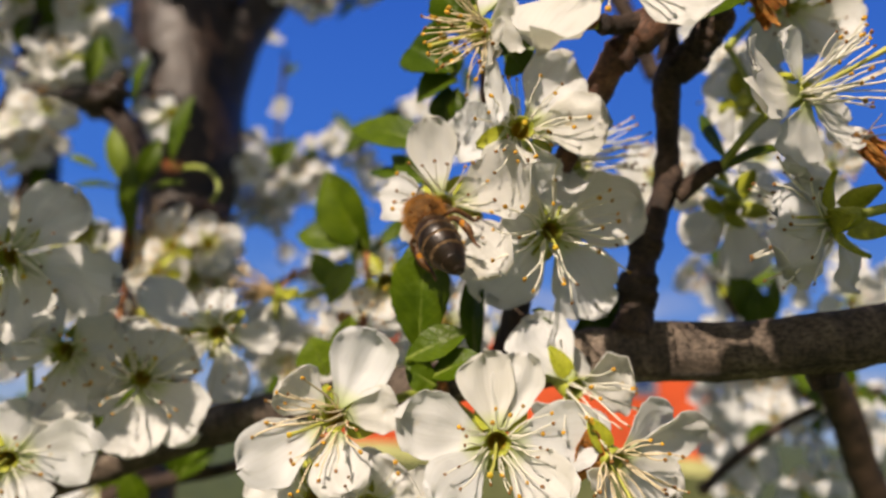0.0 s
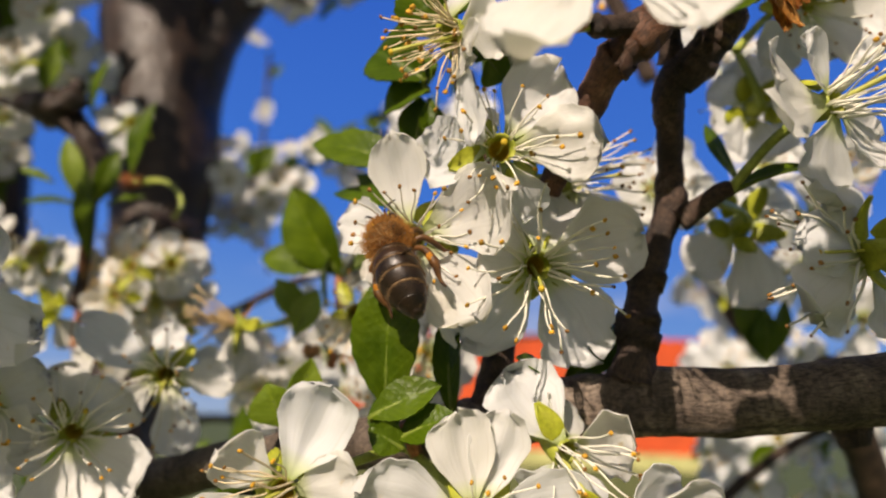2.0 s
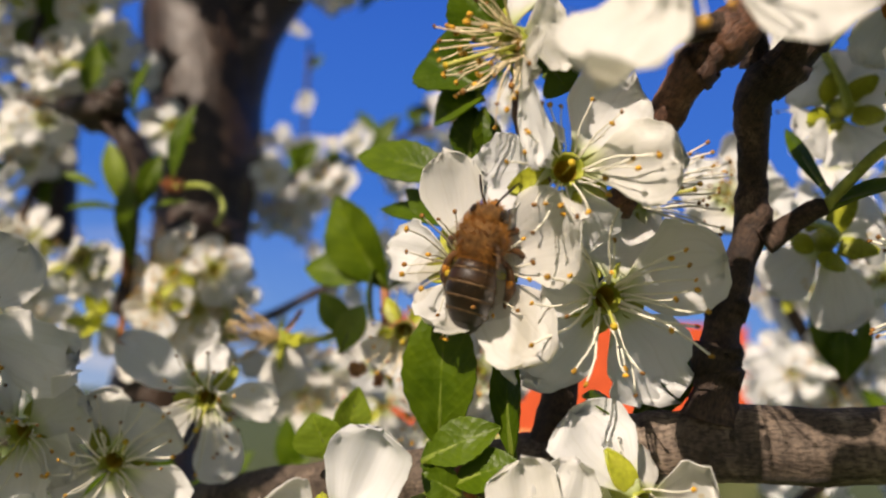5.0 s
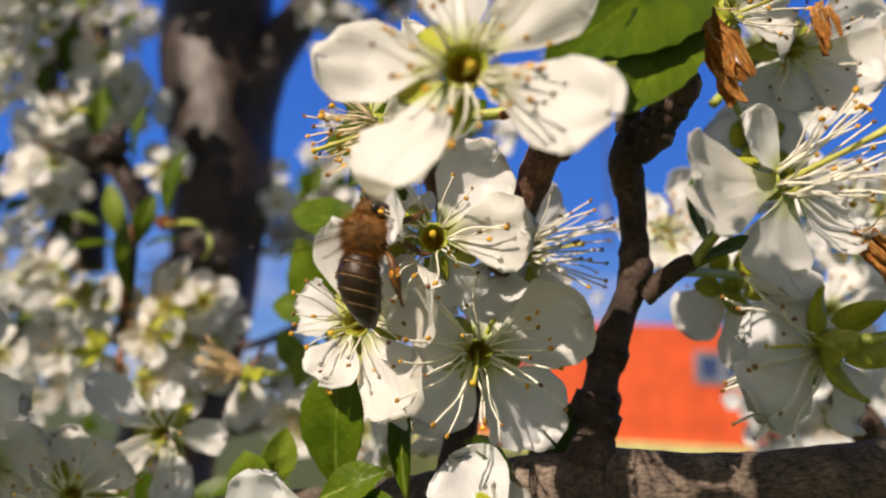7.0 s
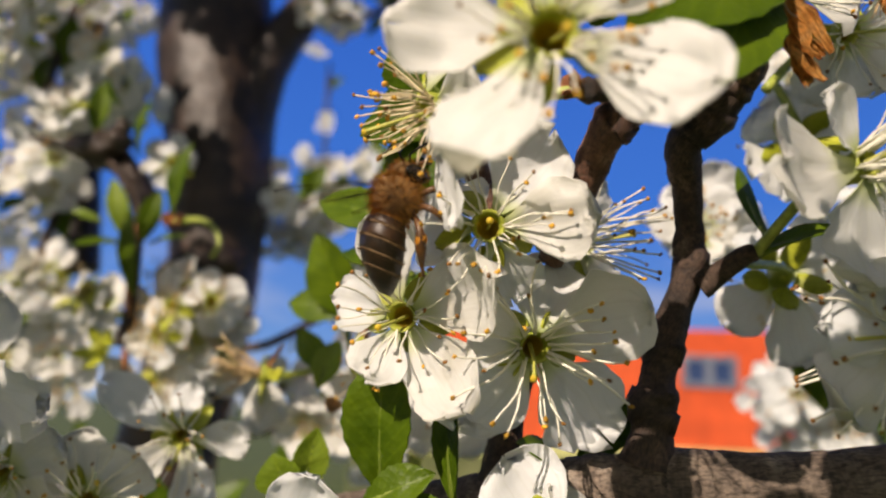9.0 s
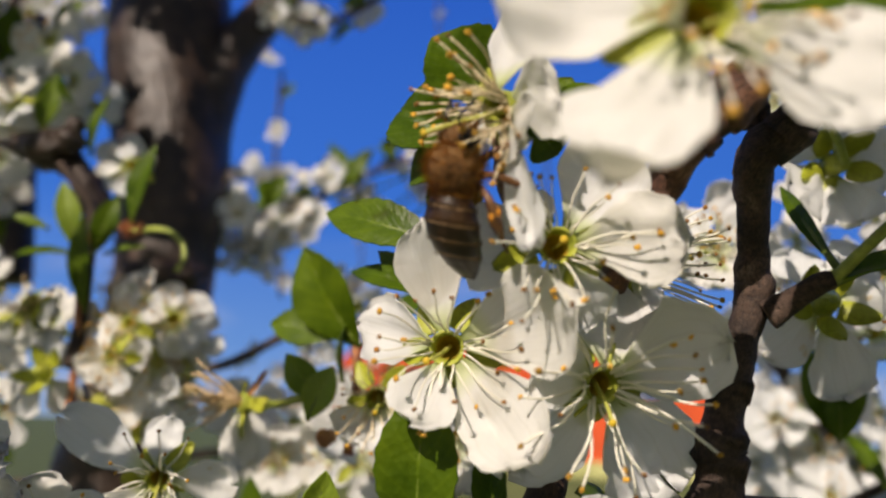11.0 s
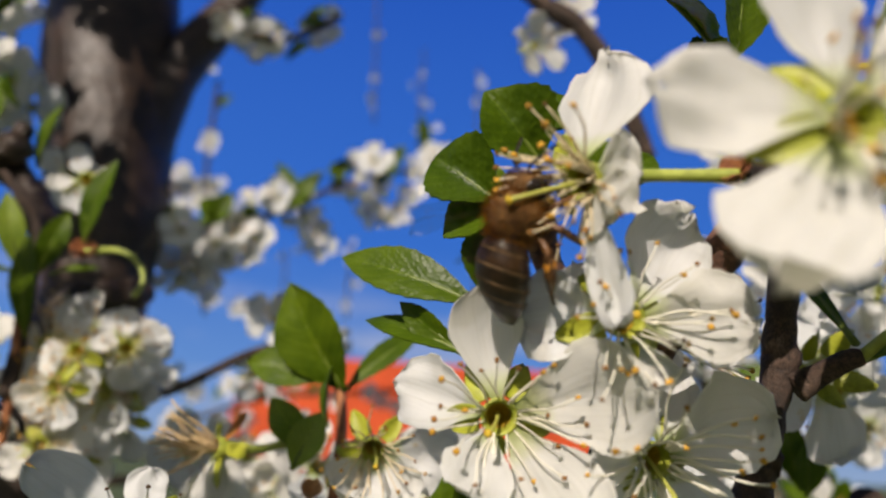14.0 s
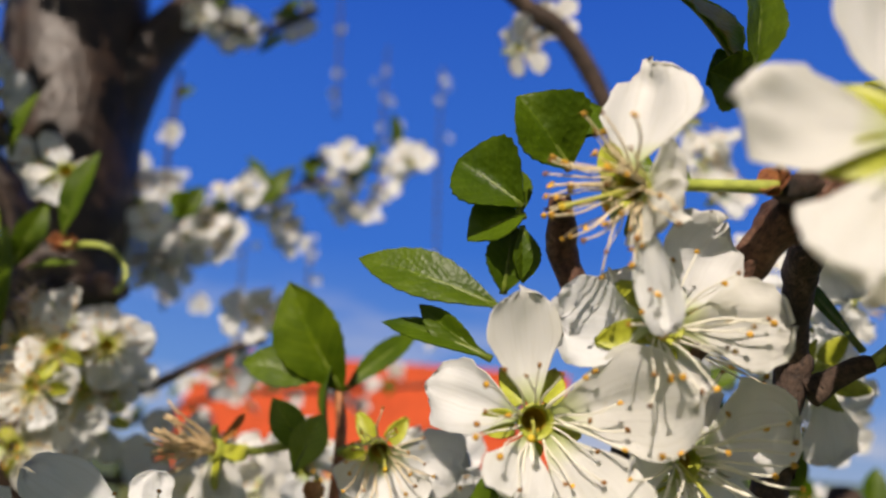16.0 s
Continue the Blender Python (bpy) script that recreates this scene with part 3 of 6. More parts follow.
DRY_FILAMENTS = []
for k in range(3):
    pts = [Vector((0.05 * math.sin(i * 0.8 + k), 0.05 * math.cos(i * 0.7 + k), i / 6)) for i in range(7)]
    v, f = tube(pts, [0.024 - 0.01 * i / 6 for i in range(7)], 5)
    DRY_FILAMENTS.append(mesh_from("stamen", v, f, noisy("dry_filament", (0.58, 0.36, 0.15), (0.82, 0.65, 0.40), 900, 0.7)))


# ---- blossoms further back: built once, then copied ----
def open_blossom(label, seed, petal_count=5):
    rnd = random.Random(seed)
    tips = []
    for k in range(petal_count):
        a, r = radians(72 * k + rnd.uniform(-8, 8)), rnd.uniform(9.5, 11.5)
        tips.append((r * math.cos(a), r * math.sin(a), rnd.uniform(0.5, 4.0), rnd.uniform(7.5, 9.5)))
    root = flower(label, (0, 0, 0), (0, 0, 1), tips, stamens=0, sepals=1, style=0, seed=seed, group="blossoms further back")
    verts, faces = [], []
    for k in range(13):
        a, tilt, r = 2.4 * k, radians(rnd.uniform(15, 62)), rnd.uniform(0.0045, 0.007)
        d = Vector((math.cos(a) * math.sin(tilt), math.sin(a) * math.sin(tilt), math.cos(tilt)))
        v, f = tube([d * 0.0012, d * r * 0.6, d * r, d * (r + 0.0001), d * (r + 0.0009)], [0.00013, 0.0001, 0.0001, 0.00042, 0.0002], 4)
        faces += [tuple(n + len(verts) for n in q) for q in f]
        verts += v
    me = mesh_from("stamen_tuft", verts, faces, FILAMENT)
    me.materials.append(ANTHER_YELLOW)
    for p in me.polygons:
        if p.center.length > 0.0042 and (p.index % 18) > 11:
            p.material_index = 1
    part("stamen_tuft", me, root, "tuft of pale stamens with yellow tips")
    return root


def fading_blossom(label, seed):
    """A blossom past its best: few shrunken petals, yellow-green sepals and many tawny stamens."""
    rnd = random.Random(seed)
    tips = []
    for k in range(3):
        a, r = radians(100 * k + rnd.uniform(-20, 20)), rnd.uniform(6, 9)
        tips.append((r * math.cos(a), r * math.sin(a), rnd.uniform(-2, 4.0), rnd.uniform(4.5, 7)))
    root = flower(label, (0, 0, 0), (0, 0, 1), tips, stamens=0, sepals=5, style=6, seed=seed, group="blossoms further back")
    for ob in root.children:
        if ob.name.startswith("cup"):
            ob.matrix_basis = ob.matrix_basis @ Matrix.Scale(1.8, 4)
    for k in range(13):
        a, tilt = 2.4 * k, radians(rnd.uniform(15, 75))
        d = Vector((math.cos(a) * math.sin(tilt), math.sin(a) * math.sin(tilt), math.cos(tilt)))
        part("stamen", DRY_FILAMENTS[k % 3], root, m=aim(d * 0.001, d, k, 0.0068))
    return root


TEMPLATES, COPIED, FADING, DISTANT = [], [0], [], []


def far_blossom(place, facing, spin, size, overhead=False):
    """One more blossom at a place (mm); the first four are the patterns themselves. overhead: unseen, added to cast
    shade.
    """
    k = COPIED[0]
    COPIED[0] += 1
    m = aim(mm(*place), Vector(facing), spin)
    if k >= 4 and (place[1] > 236 or overhead):
        DISTANT.append((k % 4, m @ Matrix.Scale(size, 4)))
        return None
    if k < 4:
        root = open_blossom("small white plum blossom with yellow stamens on a twig", 40 + k, 5 if k < 3 else 4)
        TEMPLATES.append(root)
        root.matrix_basis = m
    else:
        root = copy_thing(TEMPLATES[k % 4], m)
    root.scale = (size, size, size)
    return root


def fading(places, seed):
    rnd = random.Random(seed)
    for p in places:
        d = Vector((rnd.uniform(-0.9, 0.9), -1, rnd.uniform(-0.8, 0.9))).normalized()
        m = aim(mm(*p), d, rnd.uniform(0, 6.28))
        if len(FADING) < 2:
            root = fading_blossom("fading plum blossom with tawny stamens and yellow-green sepals", 70 + len(FADING))
            FADING.append(root)
            root.matrix_basis = m
        else:
            copy_thing(FADING[rnd.randrange(2)], m)


def distant_blossoms():
    """The blossoms too far off to be told apart and the unseen shade-casting ones, as one mesh."""
    verts, faces, mats, slots = [], [], [], [PETAL, FILAMENT, ANTHER_YELLOW, CUP, NECTARY, SEPAL]
    packs = []
    for root in TEMPLATES:
        pv, pf, pm = [], [], []
        for ob in root.children:
            me, base = ob.data, len(pv)
            pv += [ob.matrix_basis @ v.co for v in me.vertices]
            pf += [tuple(i + base for i in p.vertices) for p in me.polygons]
            pm += [slots.index(me.materials[p.material_index]) for p in me.polygons]
        packs.append((np.array([tuple(v) + (1.0,) for v in pv]), pf, pm))
    n = 0
    for k, m in DISTANT:
        pv, pf, pm = packs[k]
        verts += [tuple(r) for r in (pv @ np.array(m).T)[:, :3]]
        faces += [tuple(i + n for i in f) for f in pf]
        mats += pm
        n += len(pv)
    me = bpy.data.meshes.new("distant_blossoms")
    me.from_pydata(verts, [], faces)
    for s in slots:
        me.materials.append(s)
    layer = me.uv_layers.new(name="UVMap")
    layer.data.foreach_set("uv", [0.5] * (2 * len(me.loops)))
    me.polygons.foreach_set("material_index", mats)
    me.polygons.foreach_set("use_smooth", [True] * len(mats))
    me.update()
    tagged(new("distant_blossoms", me), "masses of white plum blossom on further twigs, with unseen blossoms added for shade", "flowers", kind="stuff")


def blossoms(places, seed, toward=(0, -1, 0.1), loose=0.9, size=(0.8, 1.05), overhead=False):
    rnd = random.Random(seed)
    for p in places:
        d = Vector(toward) + Vector([rnd.uniform(-loose, loose) for _ in range(3)])
        far_blossom(p, d.normalized(), rnd.uniform(0, 6.28), rnd.uniform(*size), overhead)


def spray(label, points, count, around, seed, leaves=0, size=(0.75, 1.0), sides=8, material=None, overhead=False):
    """A twig in the distance with blossoms set along it; overhead: an unseen one added for shade."""
    rnd = random.Random(seed)
    twig = branch(label, points, sides=sides, per=5, wobble=0.2, name="twig", material=material, scars=3)
    places = []
    for k in range(count):
        i = rnd.uniform(0, len(points) - 1.001)
        a, b = points[int(i)], points[int(i) + 1]
        t = i - int(i)
        p = [a[n] * (1 - t) + b[n] * t + rnd.gauss(0, around) for n in range(3)]
        places.append(p)
    blossoms(places, seed + 1, size=size, overhead=overhead)
    items = []
    for k in range(leaves):
        i = rnd.uniform(0, len(points) - 1.001)
        a = points[int(i)]
        p = tuple(a[n] * (1 - i + int(i)) + points[int(i) + 1][n] * (i - int(i)) + rnd.gauss(0, around * 0.4) for n in range(3))
        q = (p[0] + rnd.uniform(-14, 14), p[1] + rnd.uniform(-8, 8), p[2] + rnd.uniform(2, 20))
        items.append((p, q, rnd.uniform(6, 9), (rnd.uniform(-0.5, 0.5), -1, 0.4)))
    for n in range(0, len(items), 3):
        leaf_cluster("dark green young leaves on a far or unseen shading twig", items[n : n + 3], seed=seed + n)
    return twig


# ---- withered bits and buds ----
def withered_flower(label, centre, axis, count=14, size=6.0, tilts=(10, 85), hanging=(), stem=None):
    """A spent blossom: dry filaments and curled brown sepals."""
    rnd = random.Random(int(centre[0] * 13))
    root = thing("withered_blossom", mm(*centre), label, "flower", "withered blossoms")
    axis = Vector(axis).normalized()
    turn = axis.to_track_quat("Z", "Y").to_matrix().to_4x4()
    part("cup", CUP_MESH, root, m=turn)
    for k in range(5):
        v = turn @ Vector((0.006 * math.cos(1.257 * k), 0.006 * math.sin(1.257 * k), rnd.uniform(-0.003, 0.001)))
        part("sepal", petal_mesh(Vector((0, 0, 0)), v, 0.0026, axis, rnd, DRY if k % 2 else SEPAL, 7, 5), root)
    for h in hanging:
        part("petal", petal_mesh(Vector((0, 0, 0)), Vector(h) / 1000, 0.006, Vector((0, -1, 0)), rnd), root)
    if stem:
        a, b = -axis * 0.0034, mm(*stem) - root.location
        v, f = tube([a, a * 0.6 + b * 0.4 - axis * 0.001, b], [0.0007, 0.00065, 0.0008], 7)
        part("pedicel", mesh_from("pedicel", v, f, STEM), root)
    for k in range(count):
        a, tilt = rnd.uniform(0, 6.28), radians(rnd.uniform(*tilts))
        d = turn @ Vector((math.cos(a) * math.sin(tilt), math.sin(a) * math.sin(tilt), math.cos(tilt)))
        s = part("stamen", DRY_FILAMENTS[k % 3], root, m=aim(Vector((0, 0, 0)), d, rnd.uniform(0, 6), size / 1000 * rnd.uniform(0.7, 1.1)))
    return root


def tendril(label, points):
    places = [mm(*p) for p in points]
    pts, rad = smooth_line([p - places[0] for p in places], [0.0008, 0.0007, 0.0006, 0.0006, 0.0007], 6)
    v, f = tube(pts, rad, 7)
    root = new("leaf_stalk", mesh_from("leaf_stalk", v, f, STEM))
    root.location = places[0]
    return tagged(root, label, "stalk")


def bud_scales(label, centre, axis, size=2.4, count=9, material=None):
    rnd = random.Random(5)
    root = thing("bud", mm(*centre), label, "bud", "buds")
    turn = Vector(axis).normalized().to_track_quat("Z", "Y").to_matrix().to_4x4()
    for k in range(count):
        a = 2.4 * k
        d = turn @ Vector((math.cos(a) * 0.75, math.sin(a) * 0.75, 1.0 - 0.07 * k))
        part("bud_scale", petal_mesh(Vector((0, 0, 0)), d * size / 1000, size * 0.85 / 1000, turn @ Vector((-math.cos(a), -math.sin(a), 0.7)), rnd, material or BUD_RED, 6, 5), root)
    return root


def crinkled(vec, width, up, rnd):
    """A dried petal, shrunken and crinkled all over."""
    d = vec.normalized()
    n = (up - d * up.dot(d)).normalized()
    side, seed, grid, uvs = d.cross(n), rnd.random() * 90, [], []
    for i in range(15):
        s = i / 14
        w = width * (0.25 + 0.75 * math.sin(math.pi * min(1, 0.15 + s * 0.8))) * (1 + 0.35 * noise.noise(Vector((seed, s * 7, 0))))
        row = []
        for j in range(9):
            u = j / 4 - 1
            fold = 0.11 * width * math.sin(u * 9 + 4 * noise.noise(Vector((seed, s * 3, 1)))) + 0.2 * width * noise.noise(Vector((u * 2.2, s * 6, seed))) + 0.08 * width * noise.noise(Vector((u * 6, s * 16, seed)))
            row.append(vec * s * (1 + 0.08 * noise.noise(Vector((u * 3, seed, 2)))) + side * (u * w * 0.5 + 0.5 * width * noise.noise(Vector((seed, 4, s * 2.5)))) + n * fold)
        grid.append(row)
        uvs.append([(j / 8, s) for j in range(9)])
    v, f, uv = sheet(grid, 0.0001, uvs)
    return mesh_from("dried_petal", v, f, DRY, uv)


def crumpled_petals(label, centre, axis, count=6, size=9.0):
    """Dried orange-brown petals hanging in a tattered bunch, with dry filaments between them."""
    rnd = random.Random(9)
    root = thing("dried_petals", mm(*centre), label, "flower")
    a = Vector(axis).normalized()
    for k in range(count):
        v = (a + Vector([rnd.uniform(-0.2, 0.2) for _ in range(3)])) * size / 1000 * rnd.uniform(0.5, 1.0)
        up = Vector((rnd.uniform(-1, 1), -1, rnd.uniform(-1, 1)))
        part("dried_petal", crinkled(v, size / 1000 * rnd.uniform(0.12, 0.30), up, rnd), root, m=Matrix.Translation([rnd.uniform(-0.0009, 0.0009) for _ in range(3)]))
    for k in range(count + 3):
        d = (a * 0.8 + Vector([rnd.uniform(-0.8, 0.8) for _ in range(3)])).normalized()
        part("stamen", DRY_FILAMENTS[k % 3], root, m=aim(Vector((0, 0, 0)), d, rnd.uniform(0, 6), size / 1000 * rnd.uniform(0.4, 0.75)))
    return root


# ---- house in the distance ----
RED_WALL = noisy("red_orange_wall", (0.60, 0.075, 0.018), (0.68, 0.095, 0.025), 0.5, 0.85, 0.1, 0.003)
CREAM = noisy("cream_plinth", (0.42, 0.43, 0.17), (0.55, 0.54, 0.24), 0.8, 0.85, 0.1, 0.003)
BASE_WALL = noisy("olive_base_wall", (0.07, 0.09, 0.03), (0.15, 0.16, 0.07), 1.5, 0.9, 0.2, 0.004)
WINDOW_FRAME = noisy("window_frame_grey", (0.13, 0.15, 0.20), (0.19, 0.21, 0.27), 3, 0.5, 0.05, 0.001)
m, tree, bsdf, _ = nodes_of("window_glass_dark")
bsdf.inputs["Base Color"].default_value, bsdf.inputs["Roughness"].default_value = (0.02, 0.045, 0.13, 1), 0.08
GLASS_DARK = m


def box(x0, x1, y0, y1, z0, z1):
    v = [(x, y, z) for z in (z0, z1) for y in (y0, y1) for x in (x0, x1)]
    return v, [(0, 2, 3, 1), (4, 5, 7, 6), (0, 1, 5, 4), (2, 6, 7, 3), (0, 4, 6, 2), (1, 3, 7, 5)]


def prism(outline, y0, y1):
    n = len(outline)
    v = [(x, y, z) for y in (y0, y1) for x, z in outline]
    return v, [tuple(range(n)), tuple(range(2 * n - 1, n - 1, -1))] + [(i, n + i, n + (i + 1) % n, (i + 1) % n) for i in range(n)]


def house():
    y = 14.0
    root = thing("house", (1.0, y, 0), "red-orange rendered house with a cream plinth", "house")
    local = lambda vs: [(a - 1.0, b - y, c) for a, b, c in vs]
    xl, xs, xr, zb, zt = (-2.85, -1.78, 5.21, 1.16, 3.42)
    v, f = prism([(xl, zb), (xr, zb), (xr, zt), (xs, zt - 0.05), (xs - (xs - xl) * 0.45, zt - 0.5)], y, y + 6)
    part("wall", mesh_from("wall", local(v), f, RED_WALL, smooth=False), root)
    v, f = box(xl - 0.4, xr + 0.1, y - 0.1, y + 6, zb - 0.3, zb)
    part("plinth", mesh_from("plinth", local(v), f, CREAM, smooth=False), root)
    v, f = box(xl - 0.4, xr + 0.1, y - 0.05, y + 6, 0, zb - 0.3)
    part("base", mesh_from("base", local(v), f, BASE_WALL, smooth=False), root, "dark olive-green lower wall")
    wx0, wx1, wz0, wz1 = (3.15, 4.19, 2.3, 2.91)
    win = part("window", mesh_from("window", local(box(wx0 + 0.03, wx1 - 0.03, y - 0.02, y + 0.05, wz0 + 0.03, wz1 - 0.03)[0]), box(0, 1, 0, 1, 0, 1)[1], GLASS_DARK, smooth=False), root)
    bars = [(wx0, wx1, wz0, wz0 + 0.09), (wx0, wx1, wz1 - 0.09, wz1), (wx0, wx0 + 0.1, wz0 + 0.09, wz1 - 0.09), (wx1 - 0.1, wx1, wz0 + 0.09, wz1 - 0.09)]
    mid = (wx0 + wx1) / 2
    bars.append((mid - 0.07, mid + 0.07, wz0 + 0.09, wz1 - 0.09))
    for a, b, c, d in bars:
        v, f = box(a, b, y - 0.06, y - 0.02, c, d)
        part("window_frame", mesh_from("window_frame", local(v), f, WINDOW_FRAME, smooth=False), win)
    return root


house()


# ---- honey bee ----
FUR = noisy("bee_fur", (0.10, 0.045, 0.014), (0.30, 0.15, 0.045), 900, 0.9, 1.0, 0.0003)
HAIR = noisy("bee_hair", (0.34, 0.13, 0.02), (0.56, 0.26, 0.06), 900, 0.8, 0.2, 0.0001)
SHELL = noisy("bee_shell", (0.006, 0.004, 0.003), (0.030, 0.015, 0.008), 700, 0.34, 0.25, 0.0001)
AMBER = noisy("bee_amber", (0.014, 0.006, 0.003), (0.060, 0.026, 0.009), 700, 0.42, 0.25, 0.0001)
BAND = noisy("bee_band", (0.085, 0.045, 0.018), (0.23, 0.135, 0.062), 1500, 0.7, 0.5, 0.0001)
LEGS = noisy("bee_leg", (0.05, 0.021, 0.009), (0.19, 0.08, 0.025), 900, 0.4, 0.3, 0.0001)
POLLEN = noisy("pollen", (0.50, 0.17, 0.015), (0.70, 0.30, 0.03), 1800, 0.9, 0.8, 0.0002)
EYES = noisy("bee_eye", (0.012, 0.008, 0.006), (0.03, 0.02, 0.015), 2000, 0.2, 0.3, 0.00005)
m, tree, bsdf, out = nodes_of("bee_wing")
bsdf.inputs["Base Color"].default_value, bsdf.inputs["Roughness"].default_value = (0.10, 0.055, 0.025, 1), 0.3
clear = tree.nodes.new("ShaderNodeBsdfTransparent")
clear.inputs["Color"].default_value = (0.94, 0.93, 0.91, 1)
shine = add(tree, "ShaderNodeBsdfGlossy", Roughness=0.3)
film = add(tree, "ShaderNodeMixShader", Fac=0.003)
tree.links.new(clear.outputs[0], film.inputs[1])
tree.links.new(shine.outputs[0], film.inputs[2])
mix = tree.nodes.new("ShaderNodeMixShader")
uvn = tree.nodes.new("ShaderNodeUVMap")
cell = add(tree, "ShaderNodeTexVoronoi", Scale=5.0)
cell.feature = "DISTANCE_TO_EDGE"
tree.links.new(uvn.outputs["UV"], cell.inputs["Vector"])
edge = ramp_of(tree, cell.outputs["Distance"], [(0.0, (0.16, 0.16, 0.16)), (0.02, (0.0, 0.0, 0.0))])
tree.links.new(edge.outputs["Color"], mix.inputs[0])
tree.links.new(film.outputs[0], mix.inputs[1])
tree.links.new(bsdf.outputs[0], mix.inputs[2])
tree.links.new(mix.outputs[0], out.inputs["Surface"])
WING = m


def furry(name, verts, faces, normals_from, material, count, length, rnd, skin=None):
    """A body part with short hairs standing out of it, as one mesh."""
    verts, faces = [Vector(v) for v in verts], list(faces)
    base = list(verts)
    for _ in range(count):
        p = rnd.choice(base)
        q = p + Vector([rnd.gauss(0, min(0.0004, length * 0.6)) for _ in range(3)])
        q = normals_from + (q - normals_from) * min(1.0, (p - normals_from).length / max((q - normals_from).length, 1e-6))
        d = (q - normals_from).normalized() + Vector([rnd.gauss(0, 0.3) for _ in range(3)])
        side = d.orthogonal().normalized() * 0.00003
        n = len(verts)
        verts += [q - side, q + side, q + d.normalized() * length * rnd.uniform(0.6, 1.2)]
        faces.append((n, n + 1, n + 2))
    me = mesh_from(name, verts, faces, skin or material)
    if skin:
        me.materials.append(material)
        for p in me.polygons:
            p.material_index = 1 if p.index >= len(faces) - count else 0
    return me


def lathe(rings, sides=16):
    """Rings of (y, radius x, radius z, centre z) along y."""
    verts, faces = [], []
    for y, rx, rz, cz in rings:
        for k in range(sides):
            a = 2 * math.pi * k / sides
            verts.append(Vector((rx * math.cos(a), y, cz + rz * math.sin(a))) / 1000)
    for i in range(len(rings) - 1):
        for k in range(sides):
            a, b = i * sides + k, i * sides + (k + 1) % sides
            faces.append((a, b, b + sides, a + sides))
    faces += [tuple(range(sides - 1, -1, -1)), tuple(range((len(rings) - 1) * sides, len(rings) * sides))]
    return verts, faces


def wing_mesh(length, width, side):
    grid, uvs = [], []
    for i in range(13):
        s = i / 12
        w = width * (0.18 + 0.82 * math.sin(math.pi * min(1, s * 0.62 + 0.06))) * (1 - max(0, (s - 0.75) / 0.25) ** 2.5) ** 0.5 if s < 1 else width * 0.03
        grid.append([Vector((side * (u * w - 0.25 * w * s), -length * s, 0.0002 * math.sin(u * 9 + s * 5) + 0.0003 * s)) for u in (0, 0.25, 0.5, 0.75, 1)])
        uvs.append([(u * 0.4, s) for u in (0, 0.25, 0.5, 0.75, 1)])
    v, f, uv = sheet(grid, 0.00003, uvs)
    return mesh_from("wing", v, f, WING, uv)


